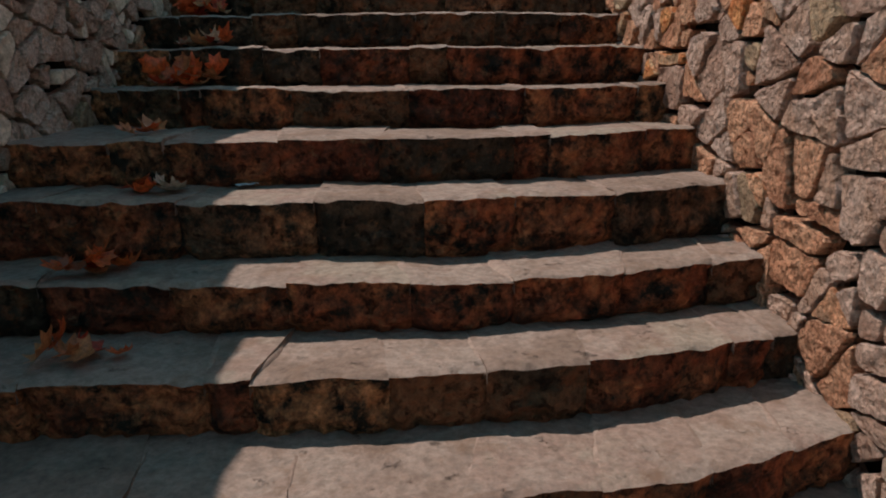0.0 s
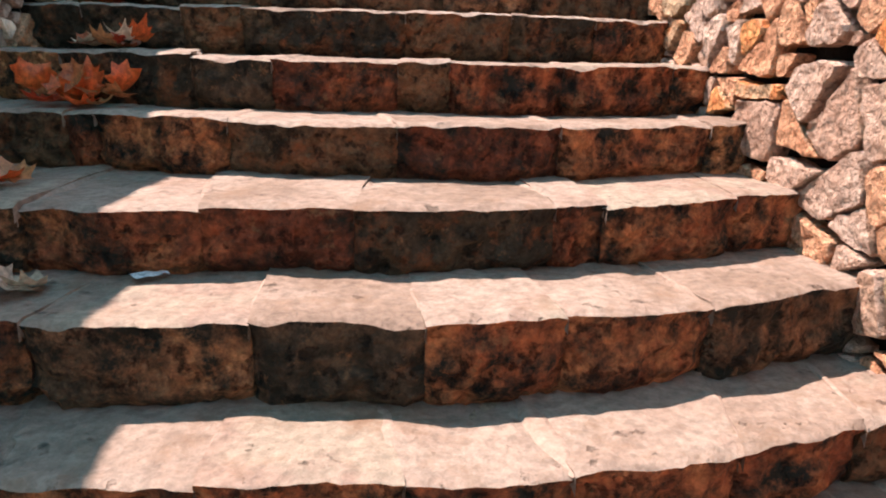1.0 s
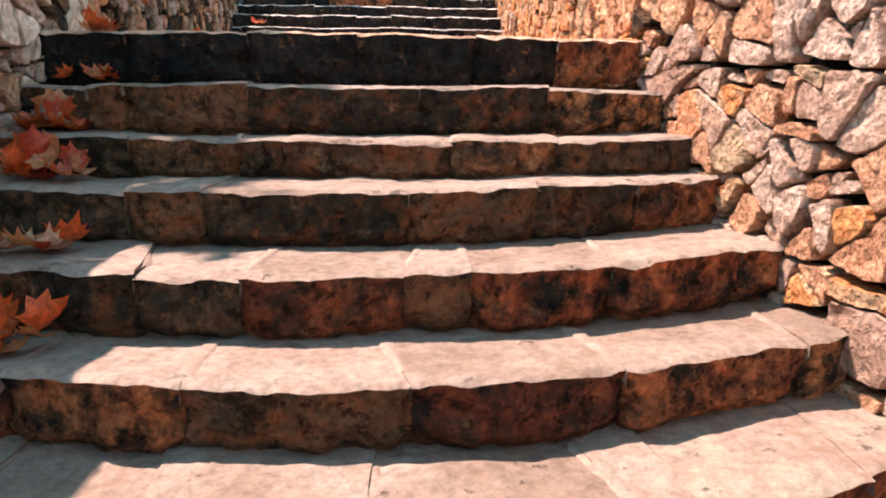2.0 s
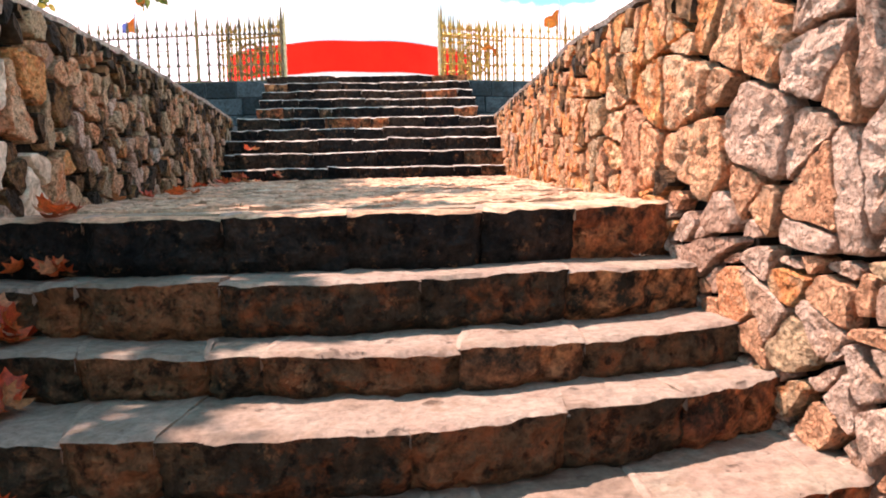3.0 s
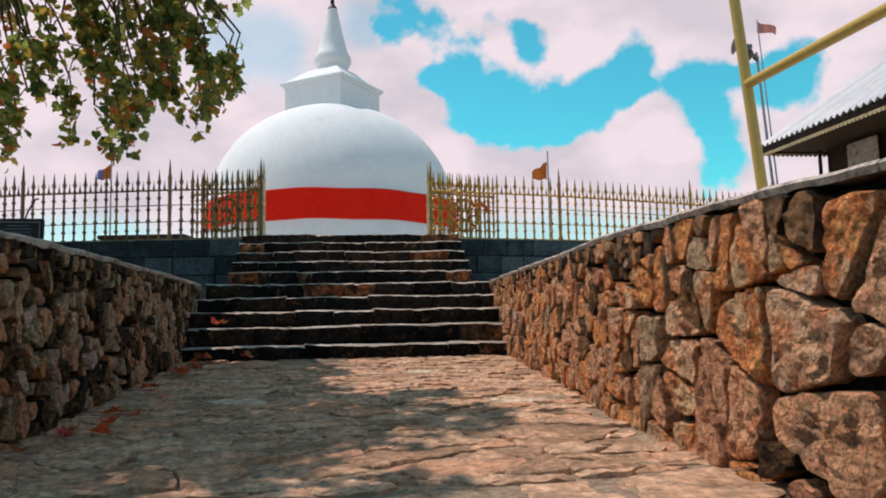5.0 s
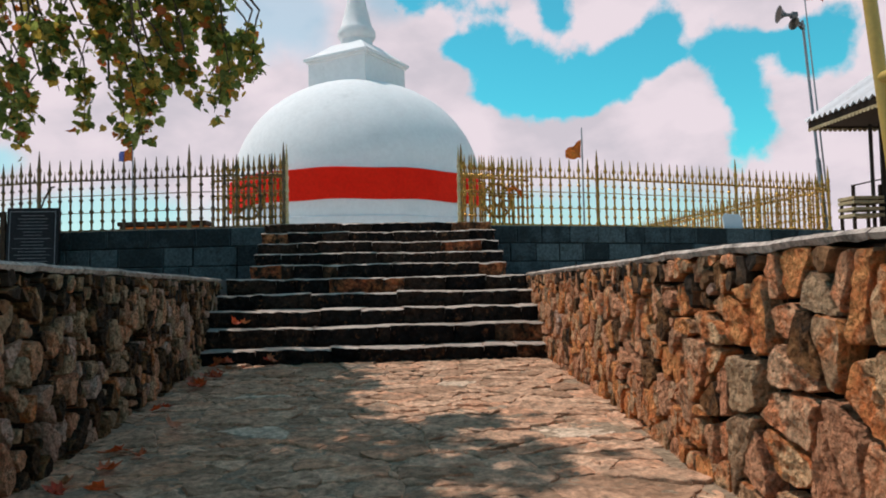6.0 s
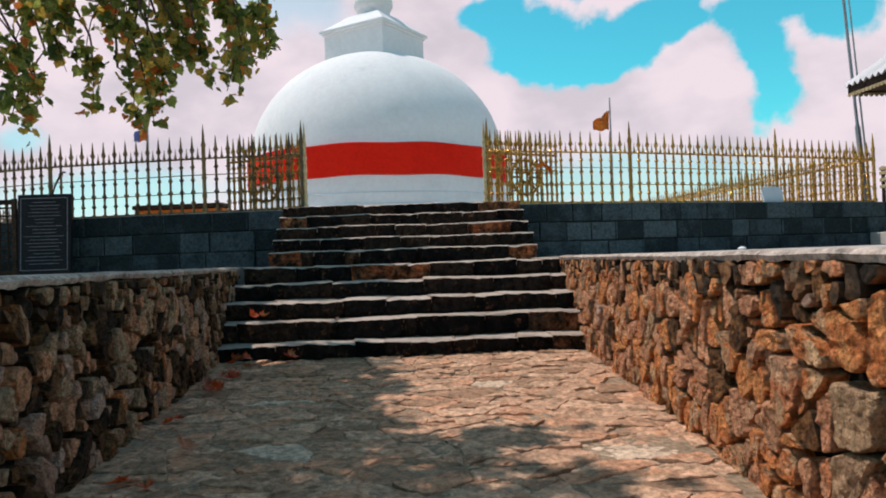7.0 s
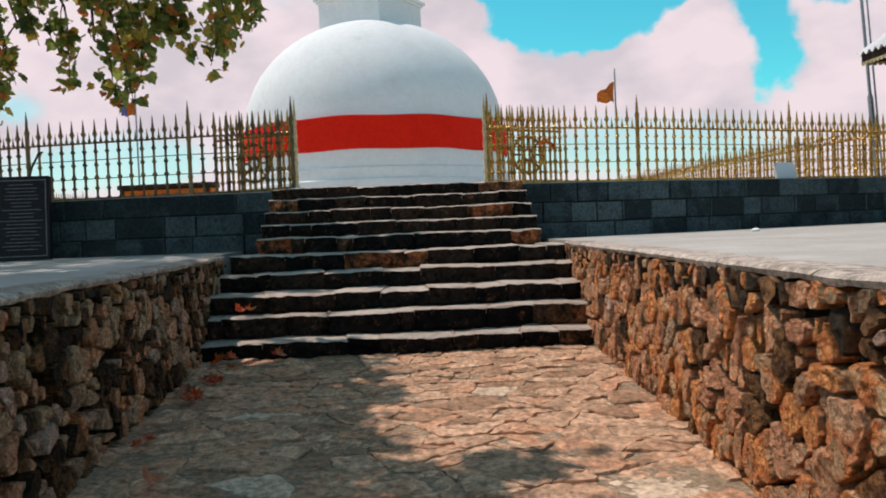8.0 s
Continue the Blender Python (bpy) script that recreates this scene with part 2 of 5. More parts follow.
# upper risers and landing edge: their shade is put into this black
M_SHADEBLACK = material("weathered riser toned black for shade", [(0.007, 0.006, 0.006), (0.017, 0.014, 0.012), (0.045, 0.028, 0.019)], blotch=(0.09, 0.038, 0.02), blotch_at=0.66, **RISER)
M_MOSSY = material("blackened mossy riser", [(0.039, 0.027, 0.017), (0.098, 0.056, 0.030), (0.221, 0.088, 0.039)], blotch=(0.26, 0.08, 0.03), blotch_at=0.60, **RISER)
STONE = {"scale": 7, "bump": 1.0, "grain": 62, "relief": 0.07, "contrast": (0.70, 1.38), "pits": 68, "pit_at": 0.445, "sunken": 0.55}
FAINT = {**STONE, "scale": 4, "contrast": (0.72, 1.2), "pit_at": 0.43, "sunken": 0.62}
M_RUBBLE = [
    material("orange rubble stone", [(0.538, 0.325, 0.185), (0.672, 0.224, 0.078), (0.784, 0.347, 0.129), (0.627, 0.190, 0.062), (0.717, 0.448, 0.246)], blotch=(0.24, 0.115, 0.06), blotch_at=0.68, **STONE),
    material("tan rubble stone", [(0.46, 0.255, 0.15), (0.69, 0.325, 0.17), (0.76, 0.41, 0.235), (0.66, 0.24, 0.105), (0.73, 0.44, 0.265)], blotch=(0.30, 0.15, 0.075), blotch_at=0.68, **STONE),
    material("grey rubble stone", [(0.36, 0.225, 0.135), (0.55, 0.36, 0.215), (0.48, 0.31, 0.18)], blotch=(0.22, 0.14, 0.10), blotch_at=0.73, **STONE),
    material("pale rubble stone", [(0.50, 0.29, 0.20), (0.64, 0.41, 0.30), (0.68, 0.46, 0.35), (0.56, 0.33, 0.22)], blotch=(0.50, 0.26, 0.15), blotch_at=0.70, **FAINT),
    material("rosy rubble stone", [(0.50, 0.22, 0.12), (0.68, 0.35, 0.20), (0.60, 0.27, 0.145)], blotch=(0.26, 0.11, 0.065), blotch_at=0.73, **STONE),
]
M_DARKRUBBLE = material("dark brown rubble stone, left wall's shade too", [(0.045, 0.026, 0.015), (0.15, 0.075, 0.035), (0.30, 0.14, 0.055)], blotch=(0.02, 0.016, 0.012), blotch_at=0.56, **STONE)
M_LICHEN = material("lichen black stone", [(0.020, 0.015, 0.011), (0.060, 0.040, 0.026), (0.28, 0.14, 0.065)], scale=9, bump=1.0, grain=35, relief=0.02)
M_MORTAR = material("dark earthy mortar", [(0.010, 0.008, 0.006), (0.030, 0.020, 0.014)], scale=14, bump=0.8, grain=50, relief=0.02)
M_PAVE = material("crazy paving slab", [(0.36, 0.21, 0.130), (0.61, 0.36, 0.230), (0.48, 0.295, 0.19), (0.68, 0.43, 0.285), (0.57, 0.30, 0.18)], scale=5, bump=1.0, grain=26, relief=0.022, spread=0.35, contrast=(0.5, 1.25), blotch=(0.20, 0.135, 0.085), blotch_at=0.6)
M_JOINT = material("sandy joint mortar", [(0.20, 0.145, 0.095), (0.32, 0.235, 0.16)], scale=9, bump=0.8, grain=40, relief=0.012)
M_GROUT = material("pale pinkish joint mortar", [(0.25, 0.168, 0.125), (0.33, 0.23, 0.175), (0.29, 0.195, 0.145)], scale=9, bump=0.8, grain=40, relief=0.012, contrast=(0.75, 1.12))
M_PALE = material("pale paving slab", [(0.56, 0.41, 0.29), (0.70, 0.54, 0.40)], scale=9, bump=0.7, grain=30, relief=0.01)
M_CEMENT = material("pale cement", [(0.42, 0.39, 0.36), (0.52, 0.49, 0.46), (0.47, 0.44, 0.41)], scale=1.6, bump=0.3, grain=50, relief=0.003, contrast=(0.88, 1.06), blotch=(0.30, 0.27, 0.24), blotch_at=0.66)
M_COPING = material("weathered coping", [(0.36, 0.285, 0.235), (0.56, 0.475, 0.41), (0.46, 0.37, 0.315)], scale=6, bump=0.8, grain=40, relief=0.012, blotch=(0.07, 0.06, 0.05), blotch_at=0.60)
M_DARKSTONE = material("dark granite block", [(0.018, 0.030, 0.034), (0.044, 0.070, 0.080), (0.070, 0.105, 0.115)], scale=5, bump=0.7, grain=35, relief=0.01, spread=0.3, blotch=(0.02, 0.024, 0.022), blotch_at=0.62)
M_WHITE = material("whitewash", [(0.76, 0.76, 0.76), (0.84, 0.84, 0.84), (0.80, 0.79, 0.79)], scale=0.7, bump=0.08, grain=9, relief=0.006, spread=0.05, contrast=(0.95, 1.02), blotch=(0.66, 0.66, 0.66), blotch_at=0.68)
M_BANDRED = material("red cloth", [(0.82, 0.016, 0.005), (0.90, 0.024, 0.007)], rough=0.85, scale=1.5, bump=0.2, grain=14, relief=0.01, spread=0.05, contrast=(0.9, 1.05))
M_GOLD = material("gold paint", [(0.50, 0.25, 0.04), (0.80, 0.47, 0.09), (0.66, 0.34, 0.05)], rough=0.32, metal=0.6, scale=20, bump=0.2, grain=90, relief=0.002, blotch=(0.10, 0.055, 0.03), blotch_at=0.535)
M_PALEGOLD = material("worn pale gold paint", [(0.46, 0.33, 0.13), (0.68, 0.54, 0.30), (0.60, 0.42, 0.16)], rough=0.4, metal=0.25, scale=24, bump=0.2, grain=90, relief=0.002, blotch=(0.72, 0.68, 0.60), blotch_at=0.60)
# gold of the left panels, with their backlit shade put into the colour
M_BACKLITGOLD = material("gold paint darkened as backlit", [(0.10, 0.075, 0.045), (0.22, 0.15, 0.07), (0.30, 0.20, 0.08)], rough=0.5, metal=0.4, scale=20, bump=0.2, grain=90, relief=0.002)
M_YELLOW = material("yellow gloss paint", [(0.52, 0.34, 0.075), (0.58, 0.385, 0.09)], rough=0.4, scale=9, bump=0.1, grain=80, relief=0.001, contrast=(0.9, 1.05), blotch=(0.36, 0.22, 0.06), blotch_at=0.70)
M_SLATE = material("black polished slab", [(0.012, 0.013, 0.016), (0.02, 0.022, 0.026)], rough=0.5, scale=4, bump=0.1, grain=60, relief=0.001)
M_SLATE.node_tree.nodes["Principled BSDF"].inputs["Specular IOR Level"].default_value = 0.12
M_LETTER = material("white inlay", [(0.17, 0.19, 0.22), (0.23, 0.25, 0.27)], rough=0.6, scale=20, bump=0)
M_BARK = material("grey brown bark", [(0.06, 0.045, 0.03), (0.13, 0.10, 0.075)], scale=14, bump=1.0, grain=30, relief=0.02)
M_DARKIRON = material("dark iron", [(0.03, 0.025, 0.02), (0.06, 0.045, 0.03)], rough=0.6, metal=0.4, scale=20, bump=0.3, grain=60, relief=0.002)
M_ROOF = material("galvanised sheet", [(0.58, 0.56, 0.57), (0.70, 0.68, 0.69)], rough=0.5, metal=0.1, scale=1.5, bump=0.1, grain=12, relief=0.002, contrast=(0.93, 1.04), blotch=(0.40, 0.34, 0.30), blotch_at=0.66)
M_HORN = material("dull grey horn metal", [(0.10, 0.11, 0.12), (0.22, 0.23, 0.24)], rough=0.5, metal=0.3, scale=10, bump=0.1, grain=60, relief=0.001)
M_BUFF = material("buff trim paint", [(0.40, 0.31, 0.17), (0.50, 0.40, 0.24)], scale=10, bump=0.2, grain=50, relief=0.001)
M_DARKWOOD = material("dark timber", [(0.03, 0.02, 0.014), (0.07, 0.045, 0.03)], scale=10, bump=0.5, grain=40, relief=0.004)
M_STEEL = material("dull painted steel", [(0.24, 0.26, 0.28), (0.34, 0.36, 0.37)], rough=0.4, metal=0.3, scale=10, bump=0.1, grain=60, relief=0.001)
M_ICE = material("pale blue board paint", [(0.50, 0.60, 0.66), (0.58, 0.67, 0.72)], scale=8, bump=0.1, grain=60, relief=0.001, contrast=(0.93, 1.04))
M_ORANGE = material("orange flag cloth", [(0.68, 0.12, 0.025), (0.74, 0.24, 0.04)], scale=4, bump=0.2, grain=30, relief=0.004)
M_PINK = material("faded pink flag cloth", [(0.60, 0.20, 0.16), (0.66, 0.28, 0.22)], scale=4, bump=0.2, grain=30, relief=0.004)
M_BLUE = material("blue flag cloth", [(0.10, 0.14, 0.42), (0.14, 0.18, 0.50)], scale=4, bump=0.2, grain=30, relief=0.004)
M_PAPER = material("crumpled white paper", [(0.66, 0.64, 0.60), (0.74, 0.72, 0.70)], scale=20, bump=0.6, grain=40, relief=0.004)
M_SOIL = material("dry earth", [(0.16, 0.11, 0.07), (0.26, 0.19, 0.13), (0.20, 0.16, 0.09)], scale=0.6, bump=0.6, grain=12, relief=0.02)


def leaf_material(name, a, b, glow):
    m = material(name, [a, b, tuple(0.6 * (p + q) for p, q in zip(a, b))], rough=0.5, scale=7, bump=0.3, grain=60, relief=0.003, spread=0.4)
    t = m.node_tree
    bsdf = t.nodes["Principled BSDF"]
    src = bsdf.inputs["Base Color"].links[0].from_socket
    tr = t.nodes.new("ShaderNodeBsdfTranslucent")
    mix = t.nodes.new("ShaderNodeMixShader")
    mix.inputs[0].default_value = glow
    t.links.new(src, tr.inputs["Color"])
    t.links.new(bsdf.outputs[0], mix.inputs[1])
    t.links.new(tr.outputs[0], mix.inputs[2])
    t.links.new(mix.outputs[0], t.nodes["Material Output"].inputs["Surface"])
    return m


M_LEAF = [leaf_material("green leaf", (0.09, 0.15, 0.04), (0.32, 0.38, 0.09), 0.72), leaf_material("yellowing leaf", (0.42, 0.30, 0.05), (0.58, 0.42, 0.08), 0.6), leaf_material("orange leaf", (0.55, 0.14, 0.03), (0.62, 0.22, 0.04), 0.5)]
M_DRY = [leaf_material("dry red leaf", (0.50, 0.045, 0.012), (0.66, 0.13, 0.028), 0.35), leaf_material("dry brown leaf", (0.34, 0.075, 0.025), (0.50, 0.19, 0.07), 0.3), leaf_material("pale dry leaf", (0.46, 0.30, 0.20), (0.55, 0.38, 0.27), 0.2)]

# ---- building helpers ----


def mesh_of(name, verts, faces, mat, sharp=40):
    me = bpy.data.meshes.new(name)
    me.from_pydata([tuple(v) for v in verts], [], faces)
    me.update()
    me.shade_smooth()
    if sharp is not None:
        me.set_sharp_from_angle(angle=radians(sharp))
    for m in mat if isinstance(mat, (list, tuple)) else [mat]:
        me.materials.append(m)
    return me


def part(name, me, parent, label=""):
    ob = new(name, me)
    ob.parent = parent
    return tagged(ob, label)


def thing(name, label, category, group="", at=(0, 0, 0)):
    ob = new(name)
    ob.location = at
    ob.empty_display_size = 0.1
    return tagged(ob, label, category, group)


def joined(chunks):
    V, F = [], []
    for v, f in chunks:
        k = len(V)
        V += list(v)
        F += [tuple(i + k for i in q) for q in f]
    return V, F


def box_mesh(x0, x1, y0, y1, z0, z1, b=0.0):
    """A box with chamfered upright and level edges."""
    bm = bmesh.new()
    bmesh.ops.create_cube(bm, size=1, matrix=Matrix.LocRotScale(((x0 + x1) / 2, (y0 + y1) / 2, (z0 + z1) / 2), None, (x1 - x0, y1 - y0, z1 - z0)))
    if b:
        bmesh.ops.bevel(bm, geom=list(bm.edges), offset=b, segments=1, affect="EDGES")
    bm.verts.ensure_lookup_table()
    v = [tuple(p.co) for p in bm.verts]
    f = [tuple(q.index for q in fc.verts) for fc in bm.faces]
    bm.free()
    return v, f


def lathe(profile, n=12, at=(0, 0, 0)):
    """Profile of (radius, height), turned round the upright through at."""
    v, f = [], []
    for r, z in profile:
        for i in range(n):
            a = 2 * math.pi * i / n
            v.append((at[0] + r * math.cos(a), at[1] + r * math.sin(a), at[2] + z))
    for j in range(len(profile) - 1):
        for i in range(n):
            k = (i + 1) % n
            f.append((j * n + i, j * n + k, (j + 1) * n + k, (j + 1) * n + i))
    f.append(tuple(range(n))[::-1])
    f.append(tuple((len(profile) - 1) * n + i for i in range(n)))
    return v, f


def tube(points, radii, n=7):
    pts = [Vector(p) for p in points]
    v, f = [], []
    for i, p in enumerate(pts):
        d = (pts[min(i + 1, len(pts) - 1)] - pts[max(i - 1, 0)]).normalized()
        s = d.cross(Vector((0.31, 0.17, 0.93))).normalized()
        u = d.cross(s)
        for k in range(n):
            a = 2 * math.pi * k / n
            v.append(tuple(p + radii[i] * (math.cos(a) * s + math.sin(a) * u)))
    for j in range(len(pts) - 1):
        for k in range(n):
            m = (k + 1) % n
            f.append((j * n + k, j * n + m, (j + 1) * n + m, (j + 1) * n + k))
    f.append(tuple(range(n))[::-1])
    f.append(tuple((len(pts) - 1) * n + k for k in range(n)))
    return v, f


def prism(outline, z0, z1):
    n = len(outline)
    v = [(x, y, z0) for x, y in outline] + [(x, y, z1) for x, y in outline]
    f = [tuple(range(n))[::-1], tuple(range(n, 2 * n))] + [(i, (i + 1) % n, n + (i + 1) % n, n + i) for i in range(n)]
    return v, f


def clip(poly, px, py, nx, ny):
    """The part of a polygon on the side of (px, py) away from (nx, ny)."""
    res = []
    m = len(poly)
    for i in range(m):
        a, b = poly[i], poly[(i + 1) % m]
        da, db = (a[0] - px) * nx + (a[1] - py) * ny, (b[0] - px) * nx + (b[1] - py) * ny
        if da <= 0:
            res.append(a)
        if da * db < 0:
            s = da / (da - db)
            res.append((a[0] + s * (b[0] - a[0]), a[1] + s * (b[1] - a[1])))
    return res


def cells(points, outline, gap, near=22):
    """Cells round the points, each drawn in by half the gap, so that joints stay open."""
    P = np.array(points)
    found = []
    for i, p in enumerate(P):
        d = ((P - p) ** 2).sum(1)
        poly = list(outline)
        for j in np.argsort(d)[1:near]:
            q = P[j]
            n = q - p
            ln = math.hypot(*n)
            n = n / ln
            mid = (p + q) / 2 - n * gap / 2
            poly = clip(poly, mid[0], mid[1], n[0], n[1])
            if len(poly) < 3:
                break
        if len(poly) >= 3:
            found.append((i, poly))
    return found


def rough_outline(poly, r, blunt=0.020, waver=0.0):
    """Corners knocked off and edges broken up; waver: how far the joints stray from straight lines."""
    res = []
    m = len(poly)
    for i in range(m):
        p, q = poly[i], poly[(i + 1) % m]
        ln = math.hypot(p[0] - q[0], p[1] - q[1])
        if ln < 0.012:
            continue
        c = min(0.26, blunt / ln) * r.uniform(0.35, 1.3)
        n = max(1, int(ln / 0.03))
        for k in range(n + 1):
            s = c + (1 - 2 * c) * k / n
            w = 0.0 if k in (0, n) else r.uniform(-0.008, 0.003)
            res.append((p[0] + s * (q[0] - p[0]) - w * (q[1] - p[1]) / ln, p[1] + s * (q[1] - p[1]) + w * (q[0] - p[0]) / ln))
    if waver:
        res = [(u + waver * noise.noise(Vector((u * 6, w * 6, 11.3))), w + waver * noise.noise(Vector((u * 6, w * 6, 27.9)))) for u, w in res]
    return res


RINGS = ((1.0, -1.0), (1.0, 0.70), (0.985, 0.90), (0.95, 1.0), (0.85, 1.0), (0.72, 1.0), (0.58, 1.0), (0.42, 1.0), (0.26, 1.0), (0.12, 1.0))


def stone(poly, place, proud, rng, back=0.05, rough=0.012, tilt=0.15, chips=4, blunt=0.020, waver=0.0):
    """A hewn stone over a cell, its face broken into a few flat chips: place(u, v, d) gives the point d in front of the face."""
    poly = rough_outline(poly, rng, blunt, waver)
    n = len(poly)
    cx, cy = sum(p[0] for p in poly) / n, sum(p[1] for p in poly) / n
    size = max(math.hypot(p[0] - cx, p[1] - cy) for p in poly)
    tu, tv = rng.uniform(-tilt, tilt), rng.uniform(-tilt, tilt)
    seed = Vector((rng.uniform(0, 99), rng.uniform(0, 99), rng.uniform(0, 99)))
    planes = []
    for k in range(chips):
        ang = rng.uniform(0, 6.28)
        planes.append((math.cos(ang), math.sin(ang), rng.uniform(0.6, 1.0) * size, rng.uniform(0.05, 0.25)))
    v, f = [], []
    for shrink, lift in RINGS:
        for x, y in poly:
            u, w = cx + (x - cx) * shrink, cy + (y - cy) * shrink
            d = -back
            if lift > 0:
                d = proud + tu * (u - cx) + tv * (w - cy)
                for px, py, far, steep in planes:
                    d = min(d, proud - steep * ((u - cx) * px + (w - cy) * py - far))
                d += rough * (0.35 * noise.noise(Vector((u * 9, w * 9, 0)) + seed) + 0.5 * noise.noise(Vector((u * 24, w * 24, 3)) + seed) + 0.55 * noise.noise(Vector((u * 47, w * 47, 7)) + seed))
                d -= rough * 0.8 * max(0.0, noise.noise(Vector((u * 19, w * 19, 13)) + seed) - 0.15)
                d = max(-back + (d + back) * (0.45 + 0.55 * lift), -back * 0.9)
            v.append(place(u, w, d))
    v.append(place(cx, cy, proud + noise.noise(Vector((cx * 9, cy * 9, 0)) + seed) * rough))
    m = len(RINGS) - 1
    for j in range(m):
        for i in range(n):
            k = (i + 1) % n
            f.append((j * n + i, j * n + k, (j + 1) * n + k, (j + 1) * n + i))
    for i in range(n):
        f.append((m * n + i, m * n + (i + 1) % n, (m + 1) * n))
    return v, f


def area_of(poly):
    return abs(sum(p[0] * q[1] - q[0] * p[1] for p, q in zip(poly, poly[1:] + poly[:1]))) / 2


def broken(poly, size, r, upright):
    """A block broken across its length, again and again, until the pieces have the size wanted there."""
    a = area_of(poly)
    cu, cw = sum(p[0] for p in poly) / len(poly), sum(p[1] for p in poly) / len(poly)
    if a < 0.95 * size(cu, cw) ** 2 * math.exp(r.gauss(0, 0.4)) or a < 0.002:
        return [poly]
    q = np.array([((u - cu) * upright, w - cw) for u, w in poly])
    axis = np.linalg.eigh(q.T @ q)[1][:, 1]
    turn = math.atan2(axis[1], axis[0]) + r.gauss(0, 0.30)
    nu, nw = math.cos(turn) * upright, math.sin(turn)
    ln = math.hypot(nu, nw)
    nu, nw = nu / ln, nw / ln
    reach = max(abs((u - cu) * nu + (w - cw) * nw) for u, w in poly)
    off = reach * (r.uniform(-0.25, 0.25) if r.random() < 0.78 else r.choice((-1, 1)) * r.uniform(0.40, 0.55))
    pu, pw = cu + nu * off, cw + nw * off
    halves = [clip(poly, pu, pw, nu, nw), clip(poly, pu, pw, -nu, -nw)]
    return [piece for h in halves if len(h) >= 3 for piece in broken(h, size, r, upright)]


def drawn_in(poly, g, r):
    """A convex outline set back along every side, here by less and there by more than g."""
    if sum(p[0] * q[1] - q[0] * p[1] for p, q in zip(poly, poly[1:] + poly[:1])) < 0:
        poly = poly[::-1]
    inner = list(poly)
    for p, q in zip(poly, poly[1:] + poly[:1]):
        ln = math.hypot(q[0] - p[0], q[1] - p[1])
        if ln > 1e-6 and len(inner) >= 3:
            nu, nw = (q[1] - p[1]) / ln, -(q[0] - p[0]) / ln
            h = g * (r.uniform(0.3, 1.0) if r.random() < 0.7 else r.uniform(1.2, 2.6))
            inner = clip(inner, p[0] - nu * h, p[1] - nw * h, nu, nw)
    return inner


def rubble_cells(u0, u1, v0, v1, size, r, keep, upright, joint=1.0):
    """Rubble of mixed sizes, tightly fitted: large blocks broken into angular pieces, with chinks between them."""
    seeds = [(u0 + (i + r.uniform(0.15, 0.85)) * 0.52, v0 + (j + r.uniform(0.15, 0.85)) * 0.52) for i in range(int((u1 - u0) / 0.52) + 1) for j in range(int((v1 - v0) / 0.52) + 1)]
    found = []
    for _, block in cells(seeds, [(u0, v0), (u1, v0), (u1, v1), (u0, v1)], 0.0, 30):
        bu, bw = sum(p[0] for p in block) / len(block), sum(p[1] for p in block) / len(block)
        for piece in broken(block, size, r, upright(bu, bw)):
            cu, cw = sum(p[0] for p in piece) / len(piece), sum(p[1] for p in piece) / len(piece)
            if not keep(cu, cw):
                continue
            piece = drawn_in(piece, r.uniform(0.005, 0.011) * joint * (0.55 + 4.0 * math.sqrt(area_of(piece))), r)
            if len(piece) >= 3 and area_of(piece) > 0.0006:
                found.append(piece)
    return found


# ---- plan ----
LOW = [(0.79, -2.36), (1.12, -2.17), (1.45, -1.98), (1.78, -1.79), (2.12, -1.60), (2.45, -1.42), (2.74, -1.205), (3.07, -1.02), (3.47, -0.84), (3.78, -0.66), (4.12, -0.49), (4.39, -0.35), (4.60, -0.18), (4.80, 0.02)]
UP = [(9.33, 0.265), (9.55, 0.42), (9.75, 0.555), (10.10, 0.685), (10.40, 0.82), (10.68, 0.955), (10.90, 1.075), (11.13, 1.195), (11.36, 1.315), (11.60, 1.435)]
RIGHT = [(2.15, -1.5), (1.98, 1.0), (1.80, 3.5), (1.71, 4.3), (1.60, 5.05), (1.56, 6.2), (1.65, 7.3), (1.76, 9.2), (1.85, 10.45)]
LEFT = [(-1.25, -1.5), (-1.05, 1.0), (-0.93, 3.8), (-0.76, 5.1), (-0.75, 6.4), (-0.79, 7.4), (-0.84, 8.8), (-0.92, 10.0), (-0.95, 10.45)]
TOP = 0.80
CENTRE = Vector((-0.20, 23.5))
RING = 11.25


def along(line, y):
    for (xa, ya), (xb, yb) in zip(line, line[1:]):
        if y <= yb:
            return xa + (xb - xa) * (y - ya) / (yb - ya)
    return line[-1][0]


def bow(x, y=4.0):
    """How far a step's edge lies back from its foremost point; the lowest steps run straight towards the left."""
    back = 0.26 * ((x - 0.45) / 1.25) ** 2
    return back if x > 0.45 else back * max(0.0, min(0.8, (y - 3.15) / 0.4))


def floor_z(y):
    """Height of the way underfoot at y."""
    if y > 4.85:
        return 0.02 + 0.031 * (y - 5.0) if y < 9.33 else max([z for yy, z in UP if yy <= y])
    z = -2.55
    for yy, zz in LOW:
        if y > yy + 0.12:
            z = zz
    return z


rng = random.Random(7)

# ---- ground and terraces ----
ground = tagged(new("ground", mesh_of("ground", [(-2500, -2500, -2.56), (2500, -2500, -2.56), (2500, 2500, -2.56), (-2500, 2500, -2.56)], [(0, 1, 2, 3)], M_SOIL)), "dry brown earth round the hilltop shrine", "ground", kind="structure")


